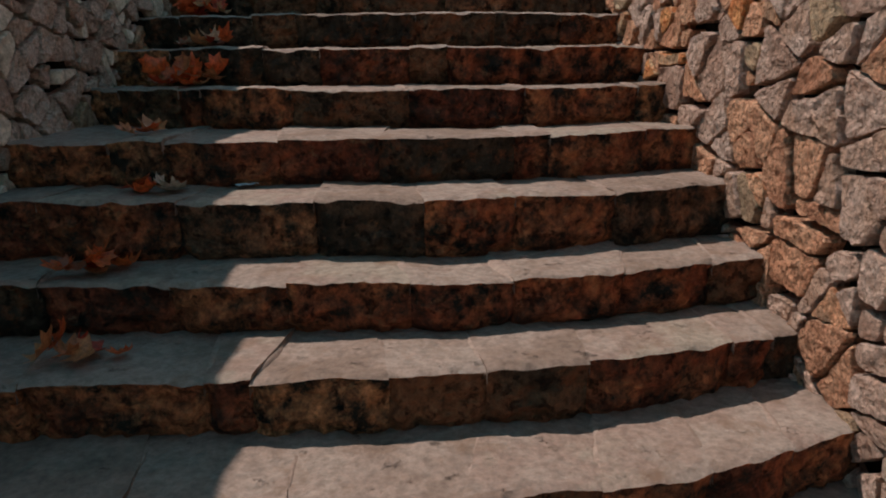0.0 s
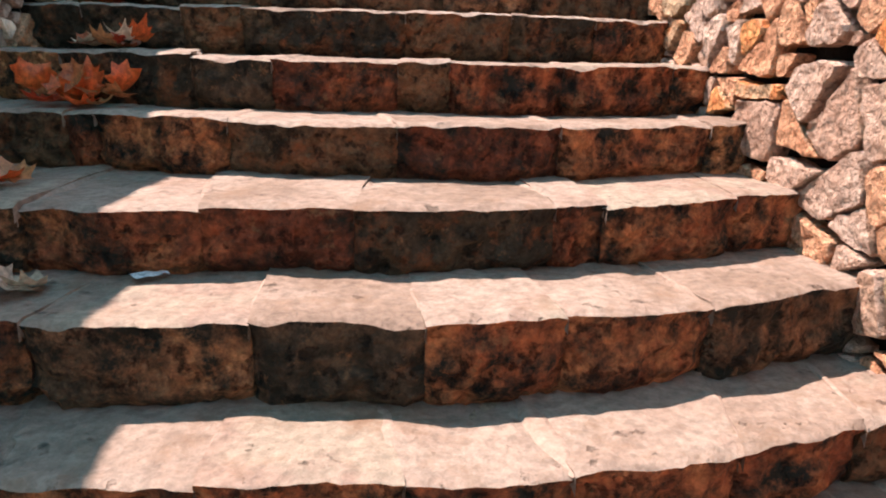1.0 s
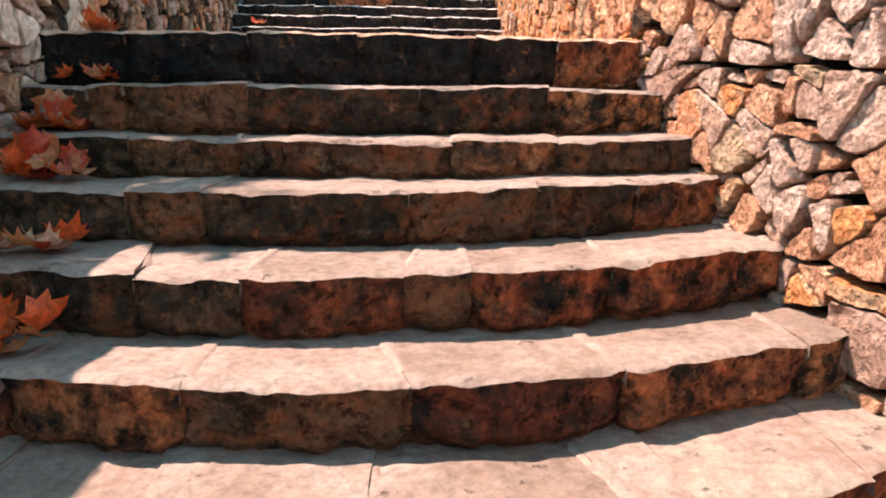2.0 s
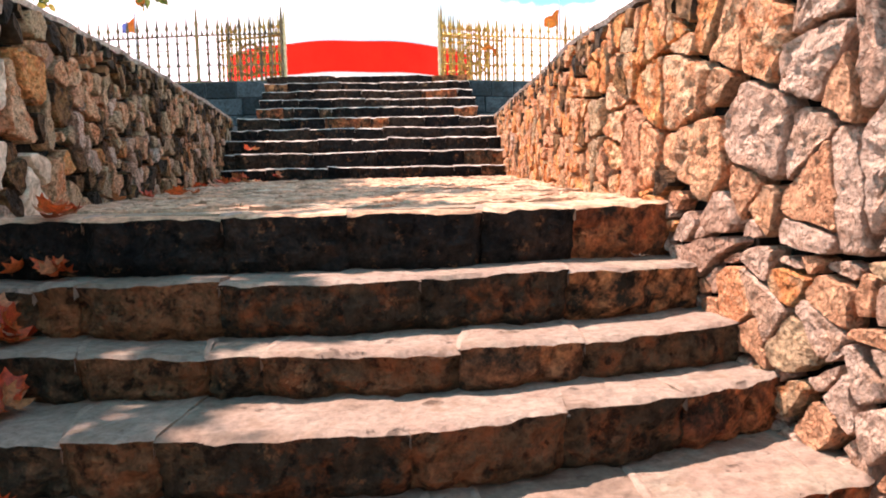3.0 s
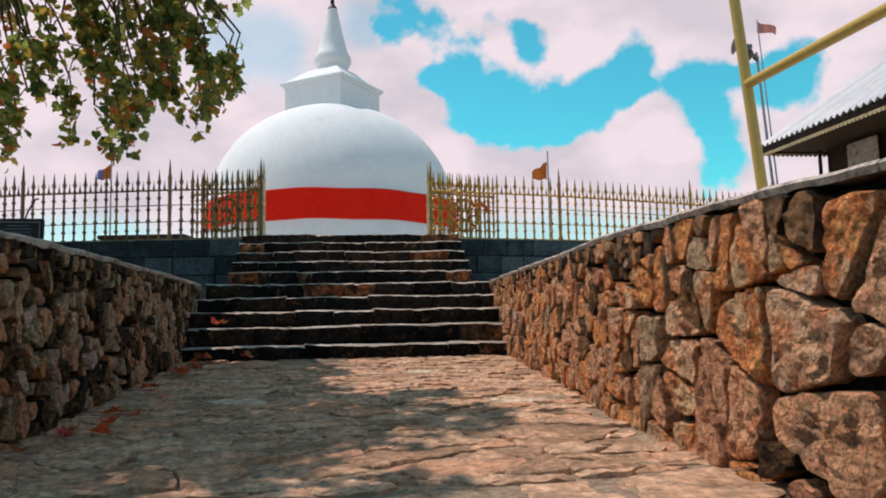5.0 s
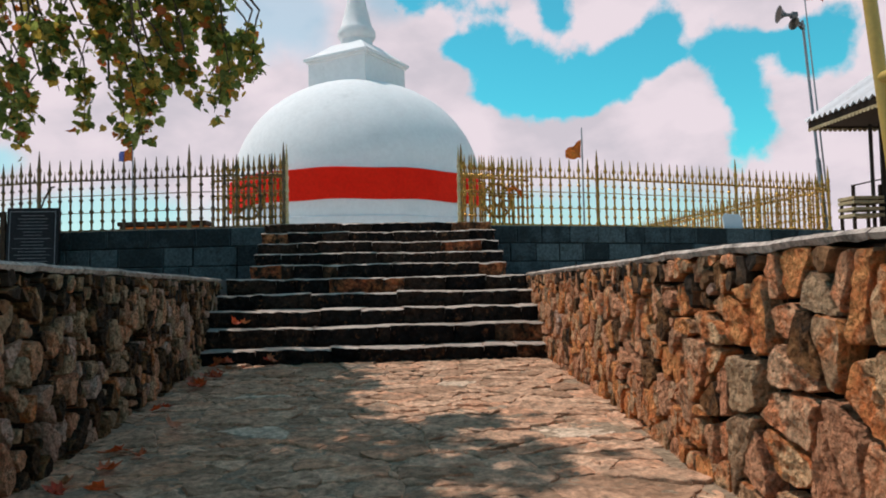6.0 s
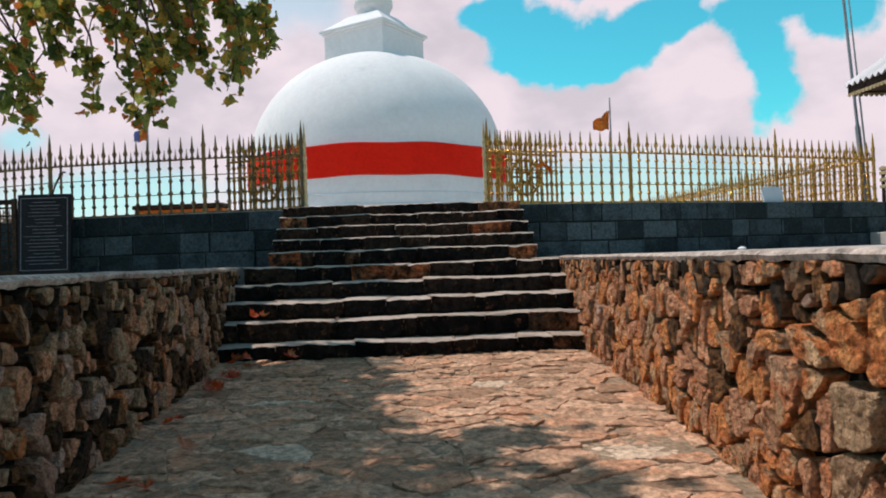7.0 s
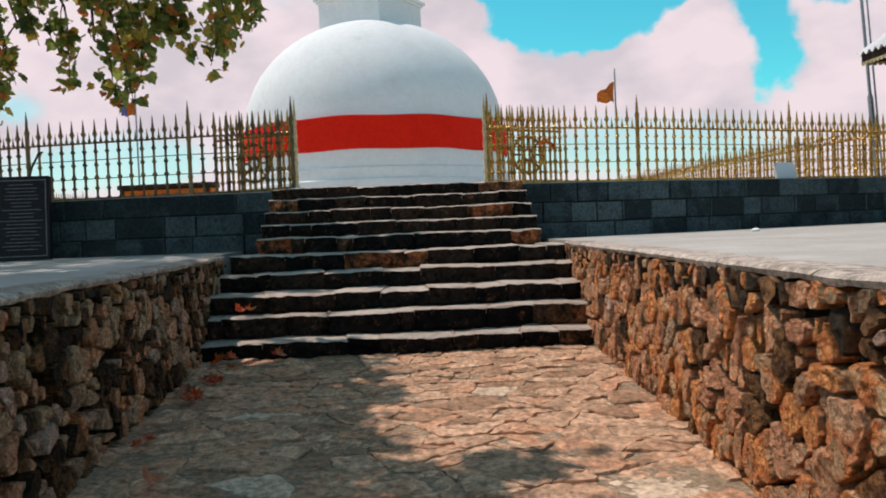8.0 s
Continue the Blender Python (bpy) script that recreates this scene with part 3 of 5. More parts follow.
def terrace(name, line, side, far, label):
    """A cement terrace behind a retaining wall, up to the round wall of the shrine."""
    inner = [(x + side * 0.16, y) for x, y in line]
    poly = inner + [(inner[-1][0], 12.6), (side * far, 12.6 + far * 0.9)] + [(side * far, -1.5)]
    if side > 0:
        poly = poly[::-1]
    v, f = prism(poly[::-1], -2.56, TOP + 0.03)
    return tagged(new(name, mesh_of(name, v, f, M_CEMENT)), label, "terrace", kind="structure")


terrace("terrace_right", RIGHT, 1, 26, "pale smooth cement terrace beside the sunken stairway")
terrace("terrace_left", LEFT, -1, 26, "pale cement terrace under the tree, dappled with shade")


# ---- retaining walls of rubble ----
NEAR = (3.0, 6.2)  # the stretch of wall whose stones are built one by one


def rubble_wall(name, line, side, label, coarse):
    core = tagged(new(name, None), label, "wall", kind="structure")
    pts = [(x + side * 0.075, y) for x, y in line]
    back = [(x + side * 0.158, y) for x, y in line]
    poly = pts + back[::-1]
    if side > 0:
        poly = poly[::-1]
    v, f = prism(poly[::-1], -2.56, TOP - 0.01)
    part("mortar_core", mesh_of("mortar_core", v, f, M_MORTAR), core, "dark earthy mortar between the stones")
    S = [0.0]
    for a, b in zip(line, line[1:]):
        S.append(S[-1] + math.hypot(b[0] - a[0], b[1] - a[1]))

    def spot(u):
        for i in range(len(line) - 1):
            if u <= S[i + 1] or i == len(line) - 2:
                k = (u - S[i]) / (S[i + 1] - S[i])
                (xa, ya), (xb, yb) = line[i], line[i + 1]
                d = Vector((xb - xa, yb - ya)).normalized()
                n = Vector((-d.y, d.x)) * (1 if side > 0 else -1)
                return xa + k * (xb - xa), ya + k * (yb - ya), n

    def place(u, w, d):
        x, y, n = spot(u)
        return (x + n.x * d, y + n.y * d, w)

    u0, rest = 2.0, {}
    r = random.Random(21 if side > 0 else 22)

    def size(u, w):
        y = spot(u)[1]
        s = 0.145 + 0.135 * max(0.0, min(1.0, (6.0 - y) / 0.9))
        if (w < 0.03 and y < 5.2) or y < 4.0:
            s = 0.145 + (0.045 if side > 0 else 0.09) * max(0.0, min(1.0, (3.9 - y) / 0.5))
        if w > TOP - 0.14:
            s *= 0.6
        return s * coarse

    def keep(u, w):
        y = spot(u)[1]
        return w > floor_z(y - 0.42 if y < 5.0 else y) - 0.15

    def upright(u, w):
        return 0.85 if w < 0.1 and spot(u)[1] < 5.0 else 1.12

    for poly in rubble_cells(u0, S[-1], -2.2, TOP + 0.006, size, r, keep, upright, joint=1.2 if side > 0 else 1.4):
        um, wm = sum(q[0] for q in poly) / len(poly), sum(q[1] for q in poly) / len(poly)
        area = area_of(poly)
        little = area < 0.006
        low = wm < 0.06 and spot(um)[1] < 5.2
        proud = r.uniform(-0.016, 0.002) if little and wm < TOP - 0.12 else r.uniform(-0.005, 0.010)
        v, f = stone(poly, place, proud, r, back=0.092, rough=(0.014 if low else 0.022) * min(1.0, 0.3 + math.sqrt(area) / 0.3), tilt=0.05, chips=2 if low else 4, blunt=0.014 if low else 0.022, waver=0.014)
        if side < 0:
            f = [q[::-1] for q in f]
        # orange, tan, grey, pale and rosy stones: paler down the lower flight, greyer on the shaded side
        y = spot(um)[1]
        # left wall's greyer mix puts its shade into the stone colours
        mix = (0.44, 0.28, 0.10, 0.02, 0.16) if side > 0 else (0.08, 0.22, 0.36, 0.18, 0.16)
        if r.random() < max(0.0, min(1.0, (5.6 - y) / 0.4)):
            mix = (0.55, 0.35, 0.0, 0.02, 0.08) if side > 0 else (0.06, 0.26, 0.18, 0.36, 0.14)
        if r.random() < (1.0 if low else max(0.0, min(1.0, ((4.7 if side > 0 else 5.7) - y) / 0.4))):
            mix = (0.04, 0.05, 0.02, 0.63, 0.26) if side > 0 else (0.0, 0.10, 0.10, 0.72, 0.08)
        m = r.choices(M_RUBBLE, mix)[0]
        # pale foot stones, and random pale ones that brighten the dim left wall in colour
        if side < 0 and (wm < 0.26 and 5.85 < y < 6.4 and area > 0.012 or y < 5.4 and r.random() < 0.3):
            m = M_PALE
        # dark stones, far more on the left to deepen its shade in colour
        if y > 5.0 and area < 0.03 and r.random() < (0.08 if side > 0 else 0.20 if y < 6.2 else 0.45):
            m = M_DARKRUBBLE
        if wm > TOP - 0.12 and area < 0.02 and r.random() < 0.45:
            m = M_LICHEN
        if NEAR[0] < y < NEAR[1] and wm > floor_z(y - 0.42 if y < 5.0 else y) - 0.08:
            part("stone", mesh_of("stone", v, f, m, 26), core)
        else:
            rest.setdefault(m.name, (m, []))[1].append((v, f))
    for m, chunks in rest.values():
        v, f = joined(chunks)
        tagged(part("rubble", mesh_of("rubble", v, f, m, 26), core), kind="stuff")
    # coping of cement pieces along the top
    u = u0
    while u < S[-1] - 0.05:
        w = min(r.uniform(0.5, 1.1), S[-1] - u)
        vs, fs = [], []
        n = 26
        rows = []
        for k in range(n + 1):
            uu = u + 0.004 + (w - 0.008) * k / n
            lip = 0.002 + 0.014 * noise.noise(Vector((uu * 5, 3.1, side))) + 0.006 * noise.noise(Vector((uu * 13, 7.1, side)))
            th = 0.006 + 0.018 * abs(noise.noise(Vector((uu * 9, 8.2, side)))) + 0.008 * abs(noise.noise(Vector((uu * 17, 4.2, side))))
            hi = TOP + 0.034 + 0.006 * noise.noise(Vector((uu * 3, 1.2, side))) + 0.002 * noise.noise(Vector((uu * 15, 2.2, side)))
            rows.append([place(uu, hi - th - 0.012, -0.02), place(uu, hi - th - 0.02, lip - 0.008), place(uu, hi - 0.012, lip), place(uu, hi, lip - 0.018), place(uu, hi + 0.003, -0.06), place(uu, hi - 0.003, -0.22), place(uu, hi - 0.03, -0.22)])
        for rw in rows:
            vs += rw
        m = len(rows[0])
        for k in range(n):
            for q in range(m):
                z = (q + 1) % m
                fs.append((k * m + q, k * m + z, (k + 1) * m + z, (k + 1) * m + q))
        fs.append(tuple(range(m))[::-1])
        fs.append(tuple(n * m + q for q in range(m)))
        if side < 0:
            fs = [q[::-1] for q in fs]
        part("coping", mesh_of("coping", vs, fs, M_COPING, 40), core, "weathered cement coping with black lichen")
        u += w
    return core


rubble_wall("wall_right", RIGHT, 1, "sunlit rubble wall of orange and tan stones", 1.0)
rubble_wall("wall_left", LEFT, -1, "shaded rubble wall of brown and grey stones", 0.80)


# ---- stone steps ----
def step_stone(x0, x1, skew, front, rear, z, below, r, dip, body=None):
    """One thick stone of a step: an uneven, worn top and a rough broken face. Returns points, faces and the count of top faces."""
    nx, ny, nz = max(6, int((x1 - x0) / 0.022)), 8, 9
    seed = Vector((r.uniform(0, 90), r.uniform(0, 90), r.uniform(0, 90)))
    base = round(z, 2)
    tip, nod, out = r.uniform(-0.012, 0.012), r.uniform(-0.006, 0.006), r.uniform(-0.010, 0.011)
    v, f = [], []

    def across(s, k):
        x = x0 + (x1 - x0) * s + (skew[0] * (1 - s) + skew[1] * s) * (k - 0.5)
        if s in (0.0, 1.0):
            x += 0.010 * noise.noise(Vector(((x0 + 0.0015 if s == 0 else x1 - 0.0015) * 3, k * 4.0, base * 4)))
        return x

    def edge(x):
        return front(x) - out + 0.032 * noise.noise(Vector((x * 3.2, z * 9, 1.7))) + 0.014 * noise.noise(Vector((x * 9, z * 9, 6.1))) + 0.006 * noise.noise(Vector((x * 21, z * 5, 4.4))) + 0.004 * noise.noise(Vector((x * 55, z * 7, 2.4)))

    # the face, from its foot up to the edge
    for j in range(nz):
        k = j / nz
        for i in range(nx + 1):
            s = i / nx
            x = across(s, 0.0)
            zz = below - 0.02 + (z - below) * k
            chip = abs(noise.noise(Vector((x * 11, zz * 13, 0)) + seed)) - 0.2
            broken = 0.050 * chip + 0.016 * noise.noise(Vector((x * 26, zz * 26, 0)) + seed) + 0.010 * noise.noise(Vector((x * 60, zz * 60, 0)) + seed)
            rim = min(s, 1 - s) * (x1 - x0) / 0.06 + 0.5 * noise.noise(Vector((zz * 14, x0, 5)))
            hollow = max(0.0, 1 - max(rim, 0.0)) ** 2 * 0.036 + 0.050 * max(0.0, 0.35 - k) ** 1.5 / 0.35 ** 1.5
            y = edge(x) + min(1.0, 0.25 + 2.2 * (1 - k)) * (broken + hollow) + 0.004
            v.append((x, y, zz))
    # the top, from the edge back
    for j in range(ny + 1):
        k = 0.0 if j == 0 else 0.05 + 0.95 * (j - 1) / (ny - 1)
        for i in range(nx + 1):
            s = i / nx
            x = across(s, k)
            yf = edge(x)
            y = yf + (rear(x) - yf) * k
            zz = z + 0.006 * noise.noise(Vector((x * 5, y * 5, z)) + seed) + 0.005 * noise.noise(Vector((x * 14, y * 14, z)) + seed) + 0.003 * noise.noise(Vector((x * 40, y * 40, z)) + seed) + tip * (s - 0.5) + nod * (k - 0.5) + dip(x)
            if j == 0:
                zz -= 0.008 + 0.016 * max(0.0, noise.noise(Vector((x * 11, 3.3, z)) + seed))
            if i in (0, nx):
                zz -= 0.001
            v.append((x, y, zz))
    rows = nz + ny + 1
    for j in range(rows - 1):
        for i in range(nx):
            q = j * (nx + 1) + i
            f.append((q, q + 1, q + nx + 2, q + nx + 1))
    tops = [j * nx + i for j in range(nz, rows - 1) for i in range(nx)]
    faces = len(f)
    # ends and rear go down into the bed
    rim = [j * (nx + 1) + nx for j in range(nz, rows)] + [(rows - 1) * (nx + 1) + i for i in range(nx - 1, -1, -1)] + [j * (nx + 1) for j in range(rows - 2, nz - 1, -1)]
    k = len(v)
    for q in rim:
        x, y, zz = v[q]
        v.append((x, y, min(zz - 0.04, zz)))
    for q in range(len(rim) - 1):
        f.append((rim[q + 1], rim[q], k + q, k + q + 1))
    tops += range(faces, len(f))
    for side_i in (0, nx):
        col = [j * (nx + 1) + side_i for j in range(nz + 1)]
        m = len(v)
        for q in col:
            x, y, zz = v[q]
            v.append((x, y + 0.1, zz))
        for q in range(nz):
            w = (col[q], col[q + 1], m + q + 1, m + q)
            f.append(w if side_i == 0 else w[::-1])
    return v, f, tops


def stone_step(xa, xb, front, rear, z, below, mix, r, label, group, widths=(0.26, 0.58), blocks=(0.12, 0.22), slope=0.0, tread=None, dark=None, left_shade=1.4):
    tread, dark = tread or M_TREAD, dark or M_MOSSY
    xm, ym = (xa + xb) / 2, front((xa + xb) / 2)
    step = thing("stone_step", label, "step", group, (xm, ym, below))

    x, lean, joints = xa, 0.0, []
    while x < xb - 0.02:
        w = r.uniform(*widths) if r.random() < 0.82 else r.uniform(*blocks)
        nxt_lean = r.uniform(-0.08, 0.08)
        if xb - x - w < 0.14:
            w, nxt_lean = xb - x, 0.0
        pick, side = r.random(), (x - xa) / (xb - xa)
        red, moss_shade = mix
        # moss share leans left: the left side's shade is put into block colour
        moss_shade = moss_shade * (1 + left_shade * (0.43 - side))
        m = dark if pick < moss_shade else M_RED if pick < moss_shade + (1 - moss_shade) * red else M_BROWN
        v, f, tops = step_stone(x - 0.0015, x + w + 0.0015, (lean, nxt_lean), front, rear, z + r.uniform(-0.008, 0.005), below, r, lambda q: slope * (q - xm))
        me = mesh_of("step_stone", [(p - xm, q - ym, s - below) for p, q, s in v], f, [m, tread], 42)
        # worn pale tops over dark faces also carry sun and shade in colour
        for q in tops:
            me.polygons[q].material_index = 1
        part("step_stone", me, step)
        x += w
        lean = nxt_lean
        if x < xb - 0.02:
            joints.append((x, lean))
    # packed earth and mortar behind the face
    n = 10
    xs = [xa + (xb - xa) * i / n for i in range(n + 1)]
    ol = [(q - xm, front(q) + 0.115 - ym) for q in xs] + [(q - xm, rear(q) + 0.03 - ym) for q in reversed(xs)]
    v, f = prism(ol, -0.03, z - below - 0.014)
    part("bed", mesh_of("bed", v, f, M_JOINT), step, "sandy mortar bed")
    # pale mortar smeared over the joints between the treads
    for x, lean in joints:
        v, f, wide = [], [], r.uniform(0.012, 0.030)
        for i in range(10):
            k = 0.03 + 0.95 * i / 9
            taper = min(1.0, i / 2.5, (9 - i) / 1.5)
            xc = x + lean * (k - 0.5)
            y = front(xc) + (rear(xc) - front(xc)) * k
            half = wide * (0.25 + 0.75 * taper) * (1.0 + 0.9 * noise.noise(Vector((x * 7, y * 12, z))))
            up = (0.0005 + 0.002 * noise.noise(Vector((x * 9, y * 20, z)))) * taper - 0.014 * (1 - taper)
            for s, h in ((-1.0, -0.016), (-0.55, up - 0.001), (0.0, up), (0.55, up - 0.001), (1.0, -0.016)):
                v.append((xc + half * s * (1 + 0.3 * noise.noise(Vector((y * 30, s * 3, x)))) - xm, y - ym, z - below + h + slope * (xc - xm)))
        for i in range(9):
            for j in range(4):
                q = i * 5 + j
                f.append((q, q + 1, q + 6, q + 5))
        part("joint_mortar", mesh_of("joint_mortar", v, f, M_GROUT, 60), step, "pale pinkish mortar between the treads")
    return step


r = random.Random(5)
for i, (y, z) in enumerate(LOW):
    below = LOW[i - 1][1] if i else -2.55
    nxt = LOW[i + 1][0] if i + 1 < len(LOW) else 5.12
    xa, xb = along(LEFT, y + 0.2) - 0.06, along(RIGHT, y + 0.2) + 0.06
    # the flight bows towards the valley
    sway = 0.035 * math.sin(i * 2.1)
    front = lambda x, y=y, s=sway: y + bow(x, y) + s * (x - 0.4) * 0.6
    rear = (lambda x, y=nxt: y + bow(x, y) + 0.08) if i + 1 < len(LOW) else (lambda x: 5.20 + 0.7 * bow(x))
    moss_shade = 0.22 if i < 8 else 0.52 if i < 11 else 0.70 if i < 13 else 0.95
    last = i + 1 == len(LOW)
    stone_step(xa, xb, front, rear, z, below, (0.72 if i < 10 else 0.45, moss_shade), r, "worn sandstone step with a red and blackened riser", "steps of the lower flight", tread=M_PAVE if last else None, dark=M_SHADEBLACK if last else None)
for i, (y, z) in enumerate(UP):
    below = UP[i - 1][1] if i else 0.145
    nxt = UP[i + 1][0] if i + 1 < len(UP) else 12.9
    low = i < 4
    xa = along(LEFT, y) - 0.05 if low else (-0.90 if i == 4 else -0.74)
    xb = along(RIGHT, y) + 0.05 if low else (1.86 if i == 4 else 1.71)
    front = lambda x, y=y: y + 0.02 * math.sin(x * 3 + y)
    rear = lambda x, y=nxt: y + 0.08
    stone_step(xa, xb, front, rear, z, below, (0.3, 0.95 if low else 0.8), r, "sandstone step with a riser toned dark for shade" if low else "narrow dark stone step before the gate", "steps of the upper flight", (0.22, 0.6), (0.12, 0.24), tread=M_SUNTREAD, dark=M_SHADEBLACK, left_shade=0.25)

# ---- landing of crazy paving ----
landing = tagged(new("landing", None), "crazy paved landing of brown stone slabs between the walls", "floor", kind="structure")
ol = [(along(LEFT, y) - 0.05, y) for y in (5.1, 6.3, 7.5, 9.42)] + [(along(RIGHT, y) + 0.05, y) for y in (9.42, 7.5, 6.3, 5.1)]
n = len(ol)
v = [(x, y, floor_z(min(y, 9.3)) - 0.3) for x, y in ol] + [(x, y, floor_z(min(y, 9.3)) - 0.009) for x, y in ol]
f = [tuple(range(n)), tuple(range(n, 2 * n))[::-1]] + [(i, n + i, n + (i + 1) % n, (i + 1) % n) for i in range(n)]
part("mortar_bed", mesh_of("mortar_bed", v, [q[::-1] for q in f], M_JOINT), landing, "sandy mortar bed")
r = random.Random(9)
slabs = rubble_cells(-1.0, 2.15, 5.14, 9.42, lambda u, w: 0.215, r, lambda u, w: along(LEFT, w) - 0.05 < u < along(RIGHT, w) + 0.05, lambda u, w: 0.58, 0.32)


def middle(poly):
    return Vector((sum(p[0] for p in poly) / len(poly), sum(p[1] for p in poly) / len(poly)))


pales = [min((q for q in slabs if area_of(q) > least), key=lambda q: (middle(q) - Vector(p)).length) for p, least in (((-0.06, 7.16), 0.04), ((1.24, 6.77), 0.03), ((-0.28, 8.0), 0.01), ((1.10, 8.25), 0.03))]
for slab in slabs:
    poly = [(u, max(w, 5.14 + 0.7 * bow(u) + 0.075)) for u, w in slab]
    if area_of(poly) < 0.002:
        continue
    lift = r.uniform(-0.006, 0.007)
    v, f = stone(poly, lambda u, w, d, lift=lift: (u, w, floor_z(min(max(w, 4.9), 9.3)) - 0.012 + lift + d), 0.010, r, back=0.02, rough=0.013, tilt=0.05, chips=3, blunt=0.016, waver=0.014)
    part("paving_slab", mesh_of("paving_slab", v, f, M_PALE if slab in pales else M_PAVE, 28), landing)

# ---- round platform of the shrine ----
platform = tagged(new("platform", None), "round platform faced with dark grey granite blocks", "platform", kind="structure")
EAST, WEST, NORTH = 7.2, -8.2, 33.0
KINK = -math.acos(3.75 / 11.38)


def rim(a, R):
    """The bearing a on the platform's front: round as far as the kink, straight on from there."""
    b = min(a, KINK)
    run = R * (a - b)
    return CENTRE.x + R * math.cos(b) - run * math.sin(b), CENTRE.y + R * math.sin(b) + run * math.cos(b)


def bearing(x, R):
    """The bearing at which the front reaches x."""
    if x < CENTRE.x + R * math.cos(KINK):
        return -math.acos((x - CENTRE.x) / R)
    return KINK + (x - CENTRE.x - R * math.cos(KINK)) / (-math.sin(KINK) * R)


def platform_outline(out):
    """Bowed front, straight sides and back, out metres beyond the fence."""
    R = RING + 0.13 + out
    a0, a1 = bearing(EAST + out, R), bearing(WEST - out, R)
    return [rim(a1 + (a0 - a1) * k / 48, R) for k in range(49)] + [(EAST + out, NORTH), (WEST - out, NORTH)]


v, f = prism(platform_outline(0.15), -2.5, 1.405)
part("platform_core", mesh_of("platform_core", v, f, M_DARKSTONE), platform)
v, f = prism(platform_outline(0.14), 1.400, 1.43)
part("platform_top", mesh_of("platform_top", v, f, M_CEMENT), platform, "pale cement platform top")
r = random.Random(31)
courses = [(0.80, 1.00), (1.00, 1.215), (1.215, 1.425)]
for ci, (z0, z1) in enumerate(courses):
    a = -math.pi / 2 - 0.74
    last_bearing = bearing(EAST + 0.2, RING + 0.3)
    while a < last_bearing - 0.004:
        w = min(r.uniform(0.024, 0.05), last_bearing - a)
        R0, R1 = RING + 0.26, RING + 0.345 + r.uniform(-0.006, 0.008)
        vs = []
        g, q = 0.0004, 0.008
        for aa, rr, zz in ((a + g, R0, z0 + 0.004), (a + w - g, R0, z0 + 0.004), (a + w - g, R0, z1 - 0.004), (a + g, R0, z1 - 0.004),
                           (a + g, R1 - q, z0 + 0.004), (a + w - g, R1 - q, z0 + 0.004), (a + w - g, R1 - q, z1 - 0.004), (a + g, R1 - q, z1 - 0.004),
                           (a + g + 0.0008, R1, z0 + 0.013), (a + w - g - 0.0008, R1, z0 + 0.013), (a + w - g - 0.0008, R1, z1 - 0.013), (a + g + 0.0008, R1, z1 - 0.013)):
            vs.append((*rim(aa, rr), zz))
        fs = []
        for k in (0, 4):
            for p in range(4):
                s = (p + 1) % 4
                fs.append((k + p, k + s, k + 4 + s, k + 4 + p))
        fs.append((8, 9, 10, 11))
        part("granite_block", mesh_of("granite_block", vs, fs, M_DARKSTONE, 30), platform)
        a += w

# ---- stupa ----
stupa = thing("stupa", "whitewashed domed stupa with a square crown and spire", "stupa", at=(CENTRE.x + 0.2, CENTRE.y, 1.43))
dome = [(3.62, 0.0), (3.62, 0.16), (3.54, 0.19), (3.54, 0.42), (3.46, 0.45), (3.46, 0.66), (3.38, 0.69), (3.38, 0.92), (3.33, 0.95), (3.31, 1.30), (3.30, 2.03)]
for k in range(1, 25):
    a = math.pi / 2 * k / 24
    dome.append((3.26 * math.cos(a), 2.03 + 2.8 * math.sin(a)) if k < 24 else (0.02, 4.84))
v, f = lathe(dome, 72)
part("dome", mesh_of("dome", v, f, M_WHITE, 30), stupa, "whitewashed dome with moulded rings at its foot")
band = [(3.335, 1.31), (3.36, 1.32), (3.365, 1.66), (3.36, 2.02), (3.32, 2.035)]
v, f = [], []
n = 160
for rr, zz in band:
    for i in range(n):
        a = 2 * math.pi * i / n
        rr2 = rr + 0.012 * math.sin(a * 37) * (1.31 < zz < 2.03)
        v.append((rr2 * math.cos(a), rr2 * math.sin(a), zz + 0.012 * math.sin(a * 11 + zz)))
for j in range(len(band) - 1):
    for i in range(n):
        f.append((j * n + i, j * n + (i + 1) % n, (j + 1) * n + (i + 1) % n, (j + 1) * n + i))
part("cloth_band", mesh_of("cloth_band", v, f, M_BANDRED), stupa, "bright red cloth band wound round the drum")


def turned_square(half, z0, z1, turn, top=None):
    top = half if top is None else top
    vs = []
    for h, z in ((half, z0), (top, z1)):
        for k in range(4):
            a = turn + math.pi / 4 + k * math.pi / 2
            vs.append((h * 1.4142 * math.cos(a), h * 1.4142 * math.sin(a), z))
    return vs, [(3, 2, 1, 0), (4, 5, 6, 7)] + [(k, (k + 1) % 4, 4 + (k + 1) % 4, 4 + k) for k in range(4)]


TW = radians(-35)
v, f = joined([turned_square(0.93, 4.40, 5.32, TW), turned_square(0.97, 4.40, 4.66, TW), turned_square(0.97, 5.30, 5.36, TW), turned_square(1.02, 5.36, 5.43, TW), turned_square(1.00, 5.43, 5.86, TW, 0.46)])
part("square_crown", mesh_of("square_crown", v, f, M_WHITE, 30), stupa, "white square crown with a stepped cornice")
v, f = lathe([(0.44, 5.80), (0.42, 5.90), (0.43, 6.02), (0.47, 6.06), (0.51, 6.13), (0.51, 6.27), (0.46, 6.35), (0.45, 6.37), (0.42, 6.40), (0.34, 6.75), (0.25, 7.12), (0.17, 7.50), (0.13, 7.66), (0.13, 7.68)], 32)
